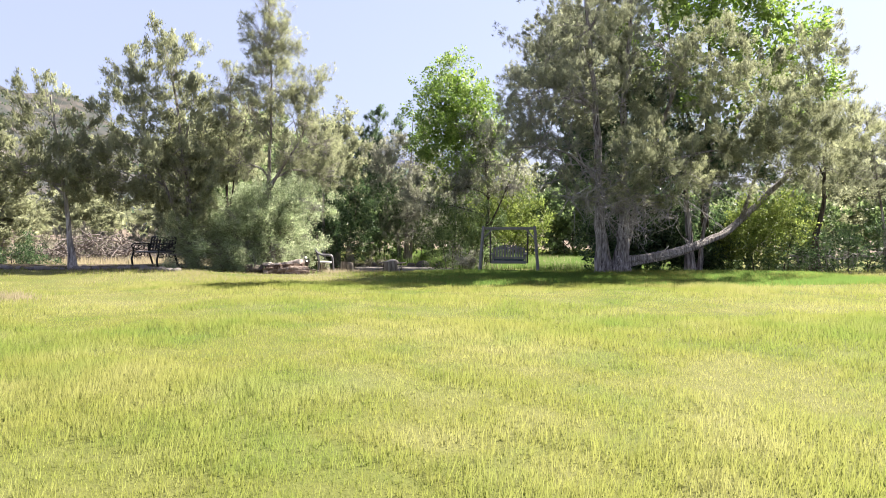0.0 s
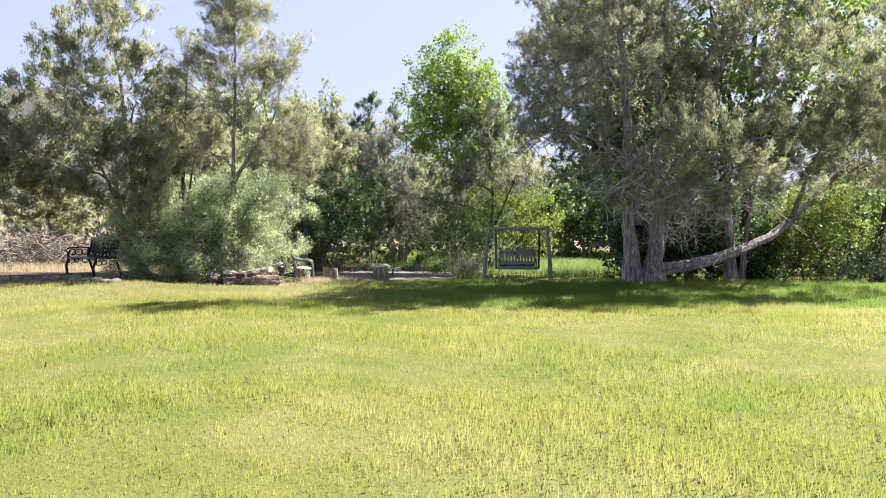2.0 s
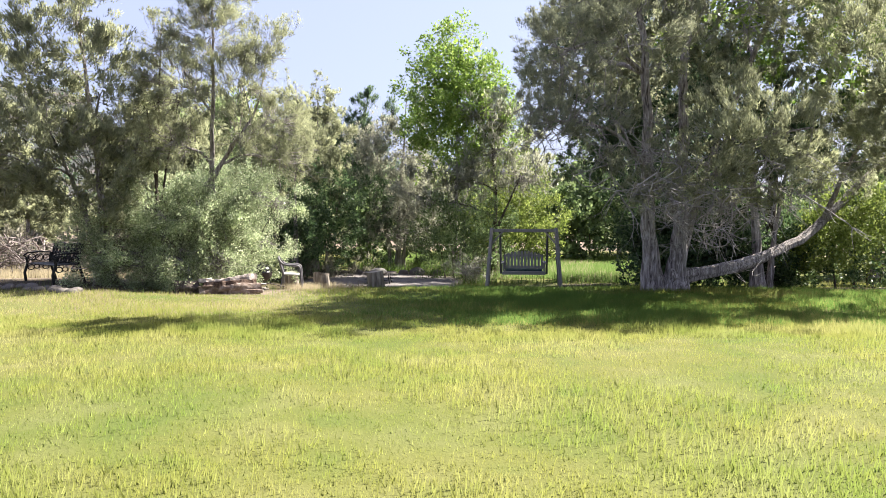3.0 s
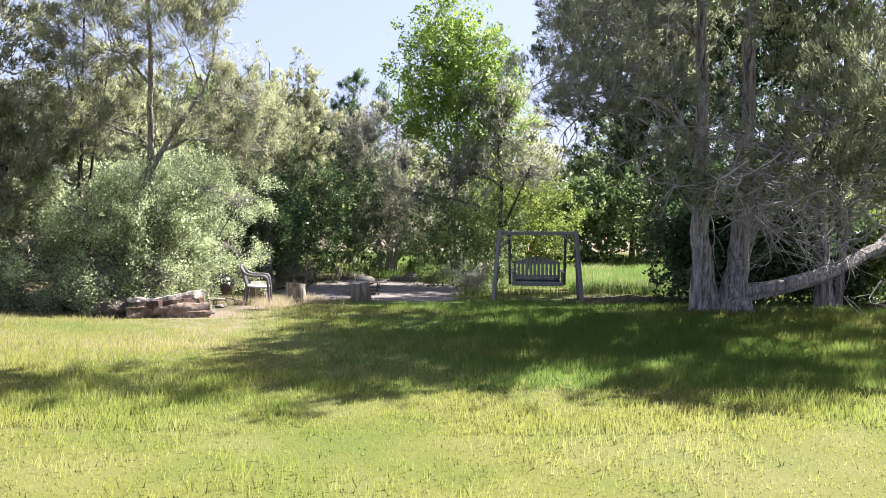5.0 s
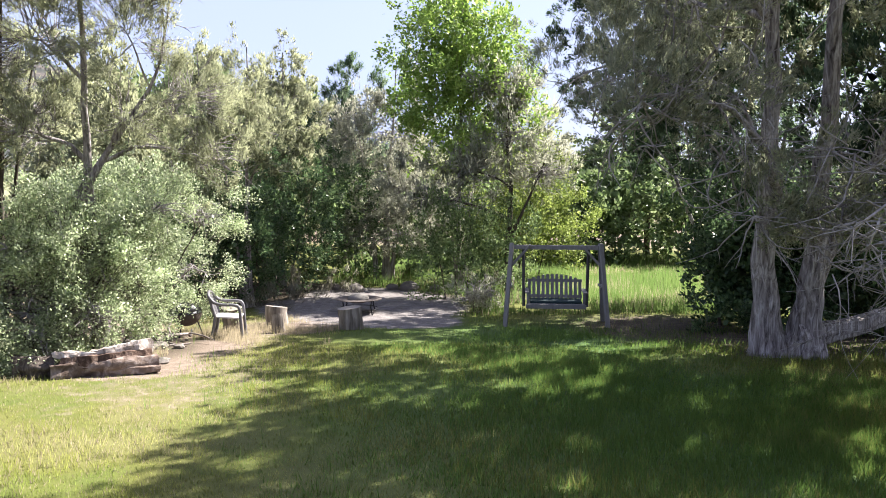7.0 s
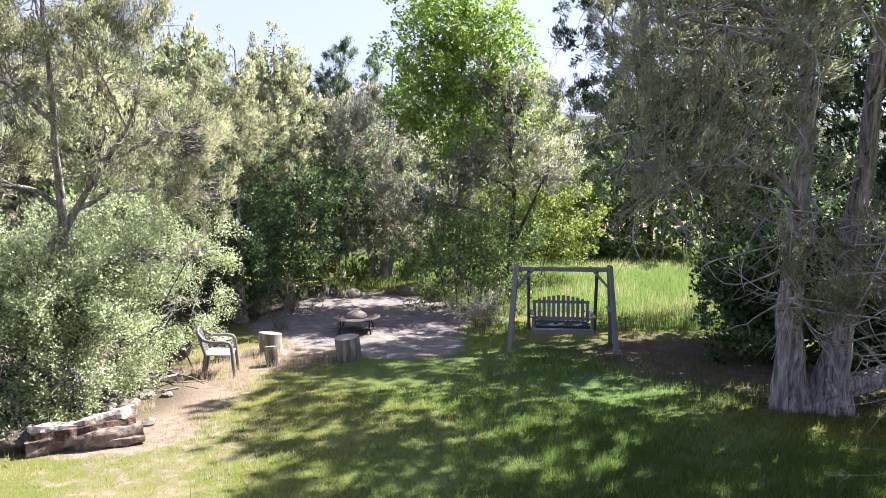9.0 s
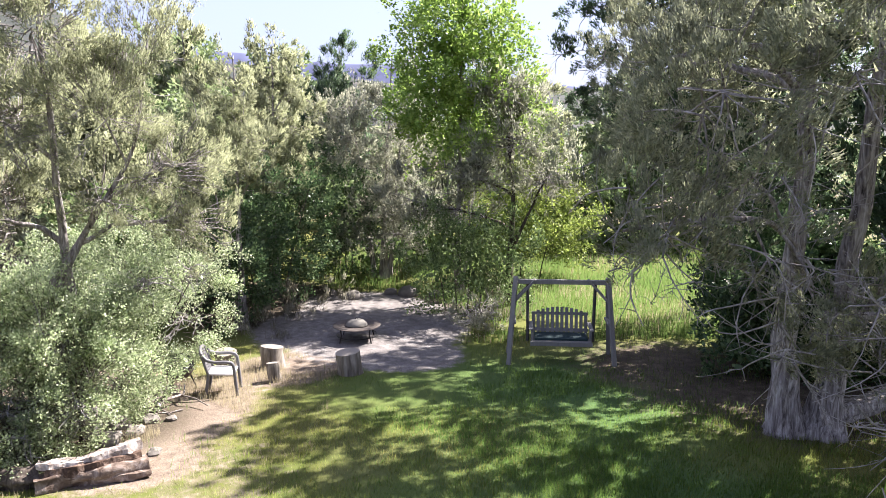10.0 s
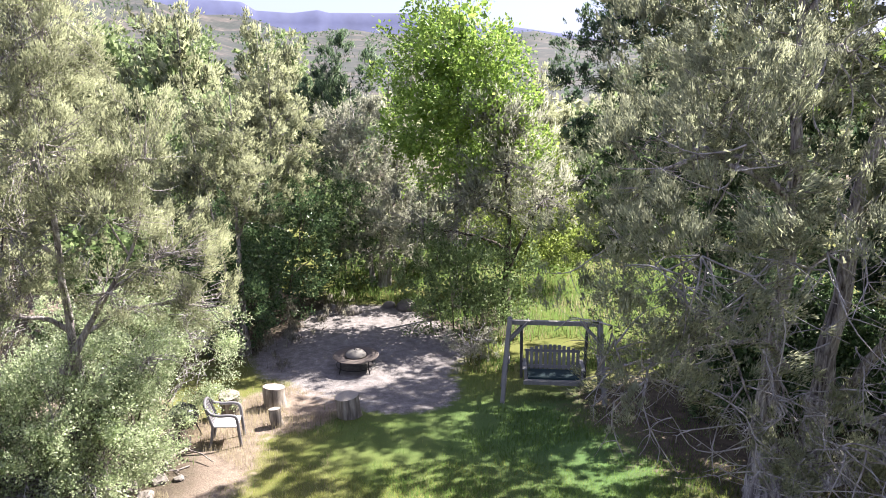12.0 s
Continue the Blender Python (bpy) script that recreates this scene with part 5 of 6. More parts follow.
# the flat-topped mesa on the skyline
maz = np.linspace(-34, 16, 220)
top = np.interp(maz, (-34, -22, -14.2, -13.2, -10.6, -8.6, -7.8, -2, 4, 10, 16), (6.1, 6.0, 5.7, 5.1, 4.95, 5.2, 5.0, 5.0, 4.3, 3.4, 2.4))
rows_m = []
for f, r in ((0.0, 3000), (0.55, 3300), (0.82, 3420), (0.97, 3450), (1.0, 3520), (0.98, 4000)):
    h = 3450 * np.tan(np.radians(top)) * f * (1 + (0.003 * np.sin(maz * 6 + f * 9) if 0 < f < 0.97 else 0))
    rows_m.append(np.stack([r * np.sin(np.radians(maz)), r * np.cos(np.radians(maz)), h], -1))
mv = np.stack(rows_m, 1)
im, jm = np.meshgrid(np.arange(len(maz) - 1), np.arange(5), indexing="ij")
mq = np.stack([im * 6 + jm, (im + 1) * 6 + jm, (im + 1) * 6 + jm + 1, im * 6 + jm + 1], -1).reshape(-1, 4)
# distance haze is put into the mesa's blue base colour
MESA = plain_material("far mesa in haze blue", (0.075, 0.085, 0.165), (0.095, 0.105, 0.185), 1.0, 0, 0.004, (1, 1, 1), 0.0, 0.012)
tagged(put("backdrop_mesa", mesh_of("backdrop_mesa", mv.reshape(-1, 3), mq, True), MESA), "flat-topped mesa on the skyline, blue haze in its colour", "mesa", kind="structure")


# ---- things ----
def rock(name, x, y, r, label, category="rock", group="", squash=0.6, sink=0.25, seed=0.0, stone=STONE, rough=0.22):
    bm = bmesh.new()
    bmesh.ops.create_icosphere(bm, subdivisions=2, radius=r)
    for v in bm.verts:
        v.co *= 1 + rough * noise.noise(v.co / r * 1.1 + Vector((seed, seed * 2, 0)))
        v.co.z *= squash
    ob = part(name, bm, stone, None, "", rough < 0.3)
    ob.matrix_world = pose(x, y, gz(x, y) + r * squash * (1 - 2 * sink), 0, 0, seed * 77)
    return tagged(ob, label, category, group)


def stump(x, y, r, h, label, seed=0.0, lean=2.0):
    """A sawn section of trunk standing on end."""
    root = thing("stump", (x, y, gz(x, y) - 0.02), label, "stump", "sawn stumps round the fire pit", seed * 50)
    n, k = 28, 7
    pts = [(0.012 * math.sin(i + seed), lean * 0.004 * i, h * i / (k - 1)) for i in range(k)]
    v, f = tube(pts, [r * (1.10 - 0.10 * min(1, i / 2)) for i in range(k)], n, 0.018, seed)
    put("bark", mesh_of("bark", v, f, True), STUMPWOOD, root)
    ring = v[-n:]
    mid = ring.mean(0)
    inner = [mid + (ring - mid) * s + np.array([0, 0, 0.004 * (1 - s)]) for s in (1.0, 0.66, 0.33, 0.02)]
    tv = np.concatenate(inner)
    i, j = np.meshgrid(np.arange(3), np.arange(n), indexing="ij")
    tf = np.stack([i * n + j, i * n + (j + 1) % n, (i + 1) * n + (j + 1) % n, (i + 1) * n + j], -1).reshape(-1, 4)
    put("sawn_top", mesh_of("sawn_top", tv, tf), CUTWOOD, root, "pale sawn end grain")
    return root


stump(-3.55, 25.75, 0.23, 0.46, "tall grey sawn stump on dry grass", 0.3)
stump(-3.28, 24.72, 0.12, 0.38, "narrow pale sawn stump beside a larger one", 1.4)
stump(-1.90, 25.15, 0.24, 0.46, "weathered sawn stump at the gravel's edge", 2.2)
stump(-4.35, 25.35, 0.21, 0.50, "sawn stump behind the resin chair", 3.1)


def garden_swing(x, y, turn):
    g = gz(x, y)
    root = thing("garden_swing", (x, y, g), "weathered grey timber porch swing in an A-frame stand on grass", "swing", "", turn)
    H, L, S = 1.72, 0.97, 0.46
    for sx in (-1, 1):
        for sy in (-1, 1):
            foot = (sx * (L + 0.12), sy * S, -0.10)
            part("leg", beam(foot, (sx * (L - 0.02), sy * 0.07, H + 0.05), 0.085, 0.075, 0.01), TIMBER, root)
        part("cross_piece", beam((sx * (L + 0.0), -0.27, 0.86), (sx * (L + 0.0), 0.27, 0.86), 0.07, 0.04), TIMBER, root)
        part("brace", beam((sx * (L - 0.02), -0.10, H - 0.42), (sx * (L - 0.42), -0.06, H + 0.02), 0.06, 0.045), TIMBER, root)
        part("brace", beam((sx * (L - 0.02), 0.10, H - 0.42), (sx * (L - 0.42), 0.06, H + 0.02), 0.06, 0.045), TIMBER, root)
    part("top_beam", beam((-L - 0.02, 0, H - 0.03), (L + 0.02, 0, H - 0.03), 0.085, 0.095, 0.012), TIMBER, root)
    W, sz = 0.60, 0.49
    for sx in (-1, 1):
        part("hanger", beam((sx * 0.70, 0.02, H), (sx * 0.68, 0.05, sz - 0.10), 0.05, 0.05), DARKTIMBER, root)
        part("arm_rest", beam((sx * (W + 0.02), -0.30, sz + 0.24), (sx * (W + 0.02), 0.26, sz + 0.26), 0.09, 0.03), TIMBER, root)
        part("arm_post", beam((sx * W, -0.24, sz - 0.03), (sx * W, -0.24, sz + 0.24), 0.05, 0.05), TIMBER, root)
        part("seat_rail", beam((sx * (W - 0.03), -0.30, sz - 0.05), (sx * (W - 0.03), 0.26, sz - 0.06), 0.045, 0.08), DARKTIMBER, root)
    part("front_rail", beam((-W - 0.04, -0.31, sz - 0.05), (W + 0.04, -0.31, sz - 0.05), 0.03, 0.09), TIMBER, root)
    for k in range(6):
        yy = -0.26 + 0.095 * k
        part("seat_slat", beam((-W, yy, sz), (W, yy, sz - 0.012 * k), 0.08, 0.022), TIMBER, root)
    part("back_rail", beam((-W, 0.25, sz + 0.10), (W, 0.25, sz + 0.10), 0.03, 0.07), TIMBER, root)
    part("back_rail", beam((-W, 0.32, sz + 0.44), (W, 0.32, sz + 0.44), 0.03, 0.06), TIMBER, root)
    n = 12
    for k in range(n):
        xx = -W + 0.045 + (2 * W - 0.09) * k / (n - 1)
        top = sz + 0.47 + 0.11 * (1 - ((k - (n - 1) / 2) / ((n - 1) / 2)) ** 2)
        part("back_slat", beam((xx, 0.225, sz + 0.03), (xx, 0.225 + 0.2 * (top - sz), top), 0.068, 0.018, 0.012, (0, 1, 0)), TIMBER, root)
    bm = board((2 * W - 0.1, 0.46, 0.055), pose(0, -0.04, sz + 0.036), 0.022)
    part("cushion", bm, CUSHION, root, "dark teal seat cushion", True)
    return root


garden_swing(2.42, 26.15, -6)


def rod(pts, r, sides=8):
    v, f = tube(pts, [r] * len(pts), sides)
    return v, f


def resin_chair(x, y, turn):
    """A moulded stacking armchair with a slatted back."""
    root = thing("resin_armchair", (x, y, gz(x, y)), "grey moulded resin armchair on dry ground", "chair", "", turn)

    def bar(name, pts, w, h, mat=RESIN, label=""):
        pts = np.array(pts, float)
        s = np.linspace(0, len(pts) - 1, 4 * len(pts))
        fine = np.stack([np.interp(s, np.arange(len(pts)), pts[:, a]) for a in range(3)], -1)
        for _ in range(3):
            fine[1:-1] = (fine[:-2] + 2 * fine[1:-1] + fine[2:]) / 4
        v, f = tube(fine, [w] * len(fine), 8)
        return put(name, mesh_of(name, v, f, True), mat, root, label)

    bm = board((0.46, 0.46, 0.03), pose(0, 0.0, 0.42, 4), 0.012)
    for v in bm.verts:
        v.co.z -= 0.03 * max(0, 1 - (v.co.x / 0.23) ** 2) * max(0, 1 - (v.co.y / 0.23) ** 2)
    part("seat", bm, LITRESIN, root, "seat with the sunlight in its pale colour", True)
    for sx in (-1, 1):
        bar("front_leg", [(sx * 0.25, -0.26, 0.0), (sx * 0.25, -0.24, 0.3), (sx * 0.26, -0.22, 0.60), (sx * 0.26, -0.16, 0.655)], 0.030, 0.02)
        bar("back_leg", [(sx * 0.23, 0.30, 0.0), (sx * 0.22, 0.25, 0.25), (sx * 0.22, 0.22, 0.45)], 0.030, 0.02)
        bar("arm_rest", [(sx * 0.26, -0.20, 0.63), (sx * 0.27, -0.10, 0.665), (sx * 0.27, 0.08, 0.66), (sx * 0.25, 0.24, 0.70), (sx * 0.21, 0.31, 0.78)], 0.030, 0.02)
        bar("back_post", [(sx * 0.22, 0.22, 0.43), (sx * 0.22, 0.27, 0.6), (sx * 0.21, 0.33, 0.82)], 0.028, 0.02)
    bar("top_rail", [(-0.21, 0.33, 0.80), (-0.15, 0.35, 0.86), (0, 0.365, 0.88), (0.15, 0.35, 0.86), (0.21, 0.33, 0.80)], 0.028, 0.02)
    for k in range(5):
        xx = -0.14 + 0.07 * k
        part("back_slat", beam((xx, 0.225, 0.43), (xx, 0.35, 0.85), 0.05, 0.014, 0.004, (0, 1, 0)), RESIN, root)
    return root


resin_chair(-4.05, 24.05, 98)


def lathe(profile, n=32):
    """Verts and quads of a turned shape from (radius, height) pairs."""
    a = np.linspace(0, 2 * np.pi, n, endpoint=False)
    v = np.concatenate([np.stack([r * np.cos(a), r * np.sin(a), np.full(n, z)], -1) for r, z in profile])
    i, j = np.meshgrid(np.arange(len(profile) - 1), np.arange(n), indexing="ij")
    f = np.stack([i * n + j, i * n + (j + 1) % n, (i + 1) * n + (j + 1) % n, (i + 1) * n + j], -1).reshape(-1, 4)
    return v, f


def kettle_grill(x, y):
    root = thing("kettle_grill", (x, y, gz(x, y)), "black enamel kettle grill under the shrub", "grill")
    lid = [(0.285 * math.cos(a), 0.46 + 0.20 * math.sin(a)) for a in np.linspace(0, math.pi / 2 - 0.02, 9)]
    v, f = lathe([(0.292, 0.445), (0.292, 0.462)] + lid)
    lid_part = put("lid", mesh_of("lid", v, f, True), ENAMEL, root)
    v, f = tube([(-0.07, 0, 0.655), (-0.06, 0, 0.70), (0.06, 0, 0.70), (0.07, 0, 0.655)], [0.012] * 4, 8)
    put("lid_handle", mesh_of("lid_handle", v, f, True), DARKTIMBER, lid_part)
    bowl = [(0.285 * math.cos(a), 0.44 - 0.24 * math.sin(a)) for a in np.linspace(0, math.pi / 2 - 0.05, 9)]
    v, f = lathe(bowl)
    put("bowl", mesh_of("bowl", v, f, True), RUST, root, "scorched rusty bowl")
    for k in range(3):
        a = 2.1 * k + 0.4
        v, f = rod([(0.20 * math.cos(a), 0.20 * math.sin(a), 0.28), (0.30 * math.cos(a), 0.30 * math.sin(a), 0.0)], 0.012)
        put("leg", mesh_of("leg", v, f, True), IRON, root)
    return root


kettle_grill(-4.93, 24.25).scale = (1.0, 1.0, 1.05)


def fire_pit(x, y):
    root = thing("fire_pit", (x, y, gz(x, y)), "round rusty steel fire pit with domed spark screen on gravel", "fire pit")
    v, f = lathe([(0.03, 0.24), (0.12, 0.25), (0.19, 0.28), (0.245, 0.33), (0.25, 0.335), (0.19, 0.29)])
    put("bowl", mesh_of("bowl", v, f, True), RUST, root)
    v, f = lathe([(0.245, 0.335), (0.25, 0.346), (0.46, 0.352), (0.465, 0.346), (0.46, 0.340), (0.25, 0.333)], 40)
    put("rim", mesh_of("rim", v, f, True), RUST, root, "wide flat rim")
    v, f = lathe([(0.21 * math.cos(a), 0.35 + 0.14 * math.sin(a)) for a in np.linspace(0, math.pi / 2 - 0.03, 8)])
    screen = put("spark_screen", mesh_of("spark_screen", v, f, True), MESH, root, "domed wire mesh screen")
    v, f = rod([(-0.03, 0, 0.485), (0, 0, 0.525), (0.03, 0, 0.485)], 0.008)
    put("screen_handle", mesh_of("screen_handle", v, f, True), IRON, screen)
    for k in range(4):
        a = math.pi / 4 + k * math.pi / 2
        v, f = rod([(0.40 * math.cos(a), 0.40 * math.sin(a), 0.345), (0.38 * math.cos(a), 0.38 * math.sin(a), 0.18), (0.43 * math.cos(a), 0.43 * math.sin(a), 0.0)], 0.013)
        put("leg", mesh_of("leg", v, f, True), IRON, root)
    a = np.linspace(0, 2 * np.pi, 33)
    v, f = rod(np.stack([0.39 * np.cos(a), 0.39 * np.sin(a), np.full(33, 0.12)], -1), 0.009)
    put("leg_ring", mesh_of("leg_ring", v, f, True), IRON, root)
    return root


fire_pit(-2.05, 27.85).scale = (1.2, 1.2, 1.0)


def iron_bench(x, y, turn):
    """A small cast-iron bench: two scrolled back panels, slatted seat and curled arms."""
    root = thing("iron_bench", (x, y, gz(x, y)), "black cast-iron bench with scrolled lattice back under juniper", "bench", "", turn)
    W = 0.62

    def ring(c, r, t=0.016, tilt=0.18):
        a = np.linspace(0, 2 * np.pi, 13)
        pts = np.stack([c[0] + r * np.cos(a), c[1] + tilt * r * np.sin(a), c[2] + r * np.sin(a)], -1)
        return tube(pts, [t] * 13, 5)

    def scroll(x0, y0, z0, r, t=0.012):
        a = np.linspace(0, 2 * np.pi, 13)
        return tube(np.stack([np.full(13, x0), y0 + r * np.cos(a), z0 + r * np.sin(a)], -1), [t] * 13, 5)

    for sx in (-1, 1):
        cx = sx * 0.31
        shapes = []
        for i in range(4):
            for j in range(4):
                z = 0.50 + 0.105 * j
                shapes.append(ring((cx - 0.21 + 0.14 * i, 0.24 + 0.18 * (z - 0.45), z), 0.058))
                shapes.append(ring((cx - 0.14 + 0.14 * i if i < 3 else cx - 0.21, 0.24 + 0.18 * (z - 0.40), z + 0.05), 0.028, 0.015))
        v, f = join(shapes)
        panel = put("back_panel", mesh_of("back_panel", v, f, True), IRON, root)
        edge = [(cx - 0.29, 0.23, 0.43), (cx - 0.29, 0.32, 0.86), (cx - 0.15, 0.325, 0.88), (cx, 0.33, 0.885), (cx + 0.15, 0.325, 0.88), (cx + 0.29, 0.32, 0.86), (cx + 0.29, 0.23, 0.43), (cx - 0.29, 0.23, 0.43)]
        v, f = tube(edge, [0.024] * 8, 6)
        put("panel_frame", mesh_of("panel_frame", v, f, True), IRON, panel)
        v, f = tube([(sx * W, 0.24, 0.66), (sx * W, 0.05, 0.68), (sx * W, -0.20, 0.66), (sx * W, -0.27, 0.60), (sx * W, -0.22, 0.55), (sx * W, -0.17, 0.59)], [0.02] * 6, 7)
        put("arm_rest", mesh_of("arm_rest", v, f, True), IRON, root)
        v, f = join([ring((sx * W, -0.05, 0.55), 0.08, 0.011, 1.0), *[scroll(sx * W, cy, cz, r) for cy, cz, r in ((-0.12, 0.56, 0.07), (0.02, 0.55, 0.08), (0.15, 0.54, 0.07), (-0.14, 0.32, 0.06), (-0.03, 0.33, 0.05), (0.14, 0.32, 0.06))], tube([(sx * W, -0.22, 0.55), (sx * W, -0.20, 0.42), (sx * W, -0.26, 0.2), (sx * W, -0.24, 0.0)], [0.027] * 4, 7)])
        put("front_leg", mesh_of("front_leg", v, f, True), IRON, root)
        v, f = tube([(sx * W, 0.24, 0.66), (sx * W, 0.22, 0.42), (sx * W, 0.28, 0.2), (sx * W, 0.33, 0.0)], [0.027] * 4, 7)
        put("back_leg", mesh_of("back_leg", v, f, True), IRON, root)
    for k in range(7):
        part("seat_slat", beam((-W, -0.22 + 0.072 * k, 0.42), (W, -0.22 + 0.072 * k, 0.42), 0.05, 0.016, 0.004), IRON, root)
    return root


iron_bench(-8.42, 20.3, -38).scale = (1.1, 1.1, 0.93)


def torn(size, m, seed):
    """A broken slab of wood with splintered ends and edges."""
    k, ring = 26, [(-0.5, -0.5), (-0.25, -0.52), (0.05, -0.48), (0.3, -0.5), (0.5, -0.45), (0.52, 0.0), (0.5, 0.4), (0.3, 0.5), (0.0, 0.46), (-0.25, 0.53), (-0.5, 0.42), (-0.53, 0.0)]
    vs = []
    for i in range(k):
        u = i / (k - 1)
        wide = 0.55 + 0.45 * min(1.0, 4 * u, 4 * (1 - u)) + 0.08 * noise.noise(Vector((u * 9, seed, 0)))
        for j, (a, b) in enumerate(ring):
            lane = 0.10 * noise.noise(Vector((a * 5, b * 5, seed)))
            p = Vector(((u - 0.5) * size[0] * (1 + lane), a * size[1] * wide, b * size[2] * (0.85 + 0.3 * noise.noise(Vector((u * 6, a * 4, seed + 3))))))
            vs.append(m @ (p + Vector(noise.noise_vector(Vector((p.x * 6, p.y * 22, p.z * 22 + seed)))) * 0.022))
    n = len(ring)
    i, j = np.meshgrid(np.arange(k - 1), np.arange(n), indexing="ij")
    f = np.stack([i * n + j, i * n + (j + 1) % n, (i + 1) * n + (j + 1) % n, (i + 1) * n + j], -1).reshape(-1, 4)[:, ::-1]
    c = [sum((vs[e * n + q] for q in range(n)), Vector()) / n for e in (0, k - 1)]
    vs += [c[0] + (c[0] - c[1]) * -0.03, c[1] + (c[0] - c[1]) * 0.03]
    q = np.arange(n)
    ends = np.concatenate([np.stack([q, (q + 1) % n, np.full(n, k * n), np.full(n, k * n)], -1), np.stack([(k - 1) * n + (q + 1) % n, (k - 1) * n + q, np.full(n, k * n + 1), np.full(n, k * n + 1)], -1)])
    bm = bmesh.new()
    bv = [bm.verts.new(p) for p in vs]
    for face in f.tolist():
        bm.faces.new([bv[g] for g in face])
    for face in ends.tolist():
        bm.faces.new([bv[g] for g in face[:3]])
    bmesh.ops.recalc_face_normals(bm, faces=bm.faces[:])
    me = bpy.data.meshes.new("slab")
    bm.to_mesh(me)
    bm.free()
    return me


def split_log(x, y, turn, length, r, label, broken=True, wood=LOGWOOD):
    """A rotten log: a rough body with a torn, hollow upper side."""
    root = thing("split_log", (x, y, gz(x, y)), label, "log", "logs below the pale shrub", turn)
    n, k = 30, 44
    v, f = tube([(length * (i / (k - 1) - 0.5), 0.03 * math.sin(i * 0.16), r * 0.72) for i in range(k)], [r * (0.97 + 0.05 * math.sin(i * 0.31)) for i in range(k)], n, 0.02, 1.0)
    for p in v:
        rough = noise.noise(Vector((p[0] * 1.6, p[1] * 9, p[2] * 9))) * 0.06 + noise.noise(Vector((p[0] * 5, p[1] * 26, p[2] * 26))) * 0.022
        out = np.array([0, p[1], p[2] - r * 0.72])
        p += out / (np.linalg.norm(out) + 1e-6) * rough
        if broken:
            cut = r * (1.0 + 0.35 * noise.noise(Vector((p[0] * 2.3, p[1] * 2, 5.0))) - 0.9 * p[1])
            if p[2] > cut:
                p[2] = cut + 0.16 * (p[2] - cut) + 0.02 * noise.noise(Vector((p[0] * 12, p[1] * 30, 1.0)))
    body = put("log_body", mesh_of("log_body", v, f, True), wood, root)
    for end in (0, 1):
        ring = v[:n] if end == 0 else v[-n:]
        mid = ring.mean(0)
        ev = np.concatenate([ring, mid + (ring - mid) * 0.6 + np.array([0.06 if end == 0 else -0.06, 0, 0]), mid + (ring - mid) * 0.05 + np.array([0.14 if end == 0 else -0.14, 0, 0])])
        i, j = np.meshgrid(np.arange(2), np.arange(n), indexing="ij")
        ef = np.stack([i * n + j, i * n + (j + 1) % n, (i + 1) * n + (j + 1) % n, (i + 1) * n + j], -1).reshape(-1, 4)
        put("log_end", mesh_of("log_end", ev, ef), wood, body)
    if broken:
        for name, mat, size, m, label in (("heart_slab", REDWOOD, (length * 0.84, r * 1.8, r * 1.1), pose(0.04, 0.03, r * 1.10, -6, -1, 2), "crumbling dark reddish-brown heartwood"),
                                          ("split_slab", PALEWOOD, (length * 0.58, r * 1.6, r * 0.8), pose(0.22, 0.07, r * 1.62, -16, -8, 5), "pale torn slab"),
                                          ("split_slab", PALEWOOD, (length * 0.46, r * 1.5, r * 0.5), pose(-0.30, 0.05, r * 1.5, -10, 5, -4), "pale torn slab"),
                                          ("split_slab", LOGWOOD, (length * 0.42, r * 0.7, r * 0.6), pose(0.42, -r * 0.8, r * 0.36, 8, 1, -4), "weathered grey-brown slab")):
            put(name, torn(size, m, size[0] * 7 + r), mat, root, label)
    return root


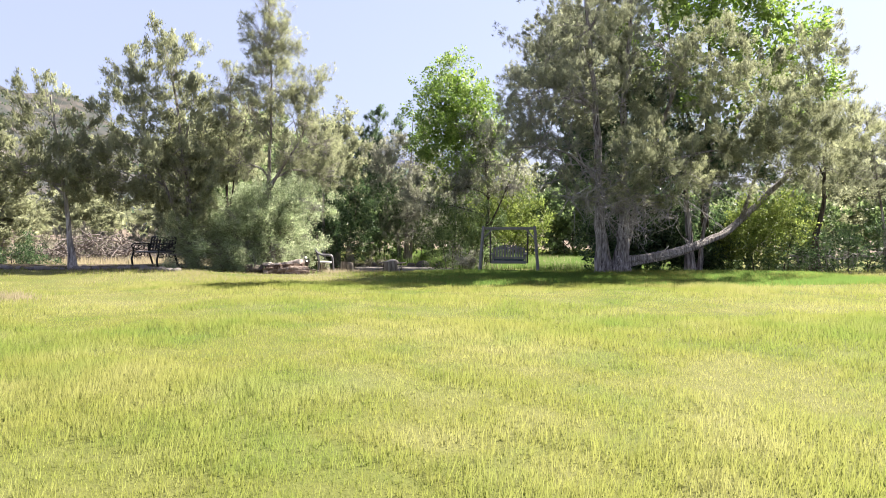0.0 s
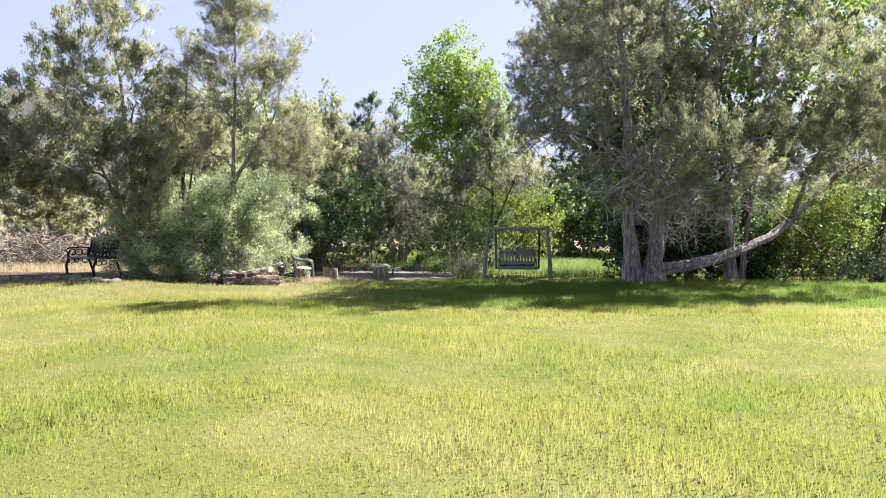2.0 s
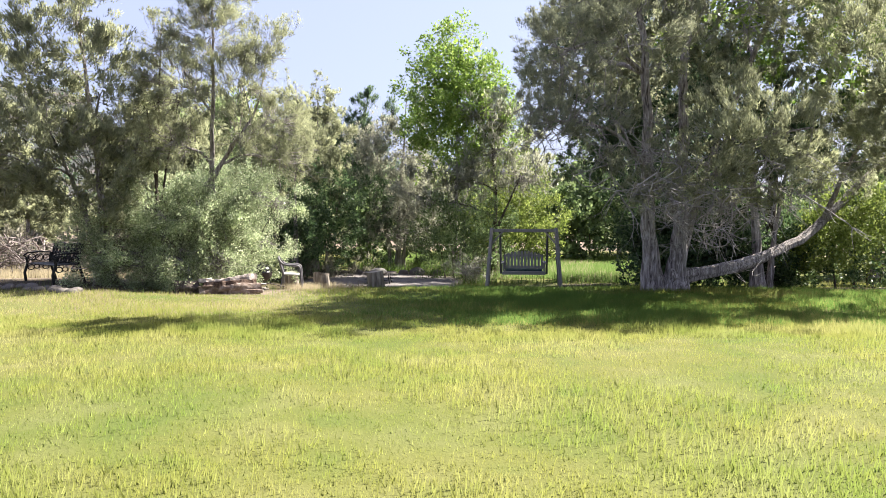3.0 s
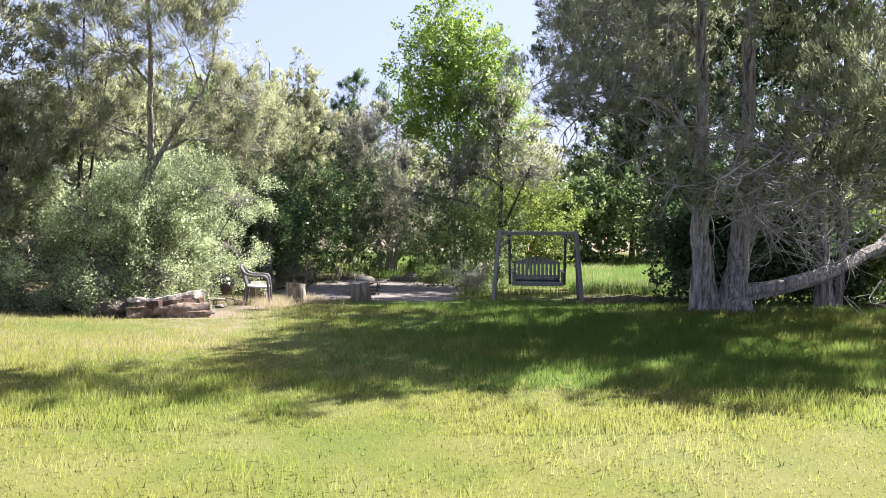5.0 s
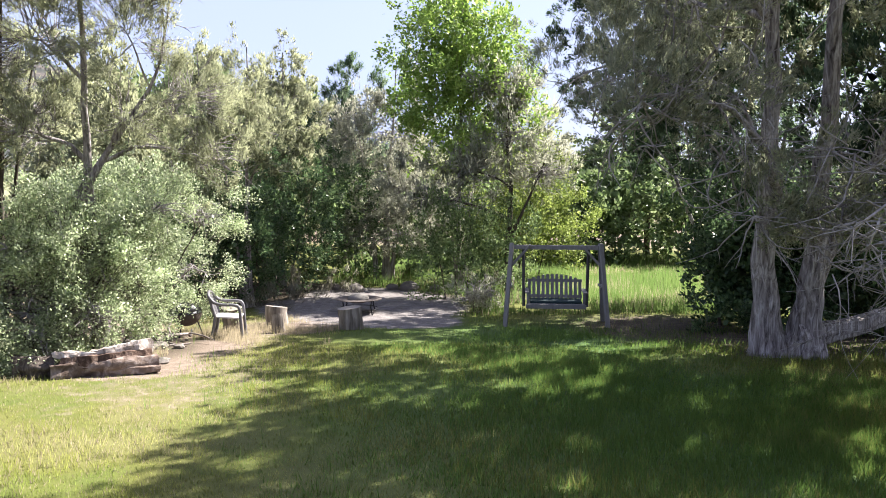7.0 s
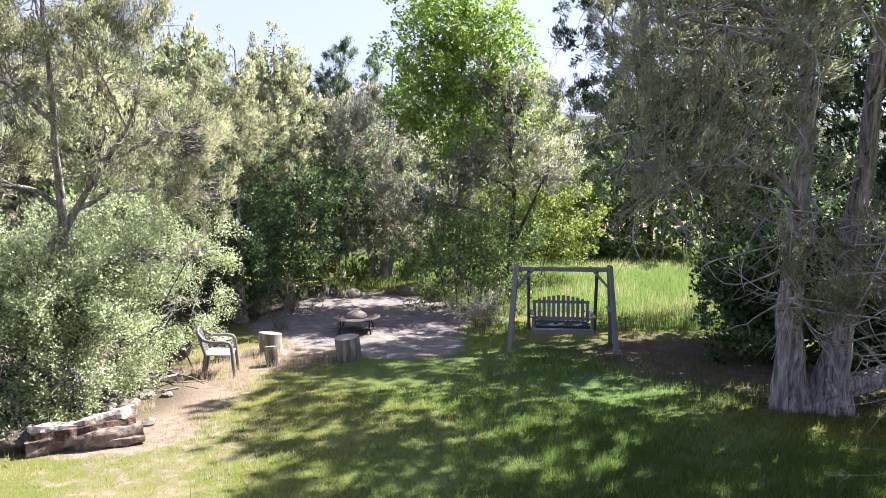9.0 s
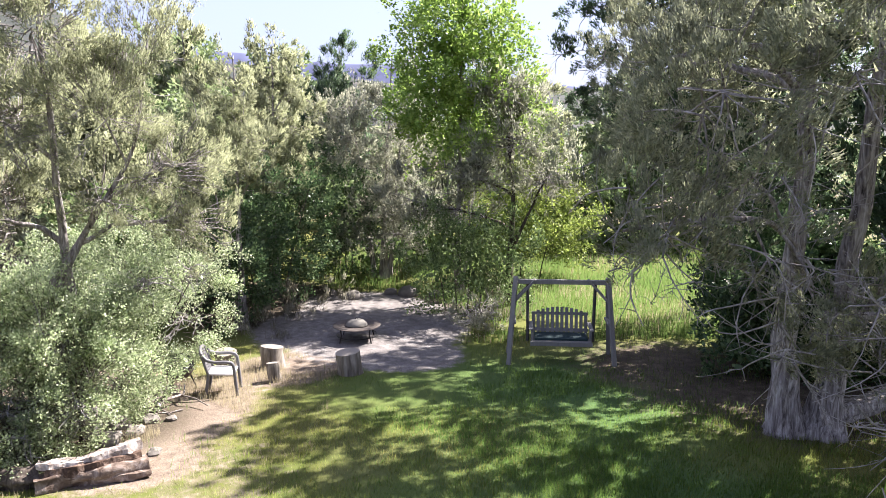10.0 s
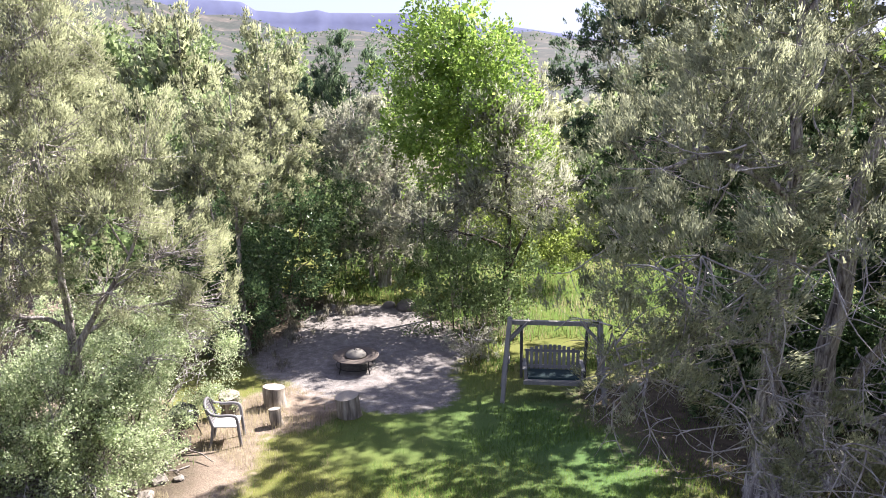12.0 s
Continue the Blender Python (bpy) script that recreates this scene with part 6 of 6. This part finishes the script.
split_log(-4.64, 20.32, 24, 1.30, 0.19, "weathered split log with a torn pale top")
split_log(-5.5, 20.12, 16, 0.5, 0.16, "dark short log beside a longer one", False, DARKBARK)
for x, y, r, sd in ((-5.0, 21.55, 0.20, 1.1), (-4.75, 21.9, 0.16, 2.3), (-5.15, 22.2, 0.19, 3.2), (-4.75, 22.45, 0.13, 4.6), (-5.3, 22.9, 0.17, 5.5), (-4.45, 22.55, 0.09, 6.1), (-4.2, 21.2, 0.10, 7.7)):
    rock("rock", x, y, r, "pale rough stone among dry grass", "rock", "stones by the log", 0.6, 0.25, sd, PALESTONE, 0.5)
for x, y, r, sd in ((-2.62, 32.3, 0.30, 8.1), (-1.0, 32.7, 0.34, 9.4), (-1.55, 32.9, 0.22, 10.2), (-0.2, 32.6, 0.22, 11.6), (-3.3, 32.6, 0.2, 12.4)):
    rock("boulder", x, y, r, "grey rounded boulder behind the gravel", "boulder", "boulders behind the gravel", 0.7, 0.42, sd)
k = 0
for x in np.arange(-13.4, -6.9, 0.26):
    for yy in (18.75, 19.02):
        k += 1
        rock("border_stone", x + rng.uniform(-0.08, 0.08), yy + 0.10 * math.sin(x * 1.3) + rng.uniform(-0.06, 0.06), rng.uniform(0.06, 0.14), "grey-brown rounded stone in a garden border", "stone", "border stones", 0.6, 0.38, k * 1.37)


def stick_pile(x, y, w, h, n, label):
    root = thing("brush_pile", (x, y, gz(x, y)), label, "brush pile")
    shapes = []
    for _ in range(n):
        c = np.array([rng.uniform(-w, w), rng.uniform(-0.6, 0.6), 0])
        c[2] = h * rng.random() * max(0.1, 1 - (c[0] / w) ** 2)
        a, e = rng.uniform(0, 2 * np.pi), rng.normal(0, 0.35)
        d = np.array([np.cos(a) * np.cos(e), np.sin(a) * np.cos(e), np.sin(e)]) * rng.uniform(0.4, 1.1)
        p = bend(c - d * 0.6, c + d * 0.6, 6, 0.0, 0.08)
        p[:, 2] = np.maximum(p[:, 2], 0.01)
        r = rng.uniform(0.009, 0.03)
        shapes.append(tube(p, np.linspace(r, r * 0.4, 6), 5))
    v, f = join(shapes)
    tagged(put("brushwood", mesh_of("brushwood", v, f, True), BRUSHWOOD, root), kind="stuff")
    return root


stick_pile(-13.2, 26.8, 2.8, 1.25, 360, "tangled heap of bleached dead branches")
stick_pile(-4.9, 22.9, 0.55, 0.10, 12, "small heap of fallen branches by the grill")
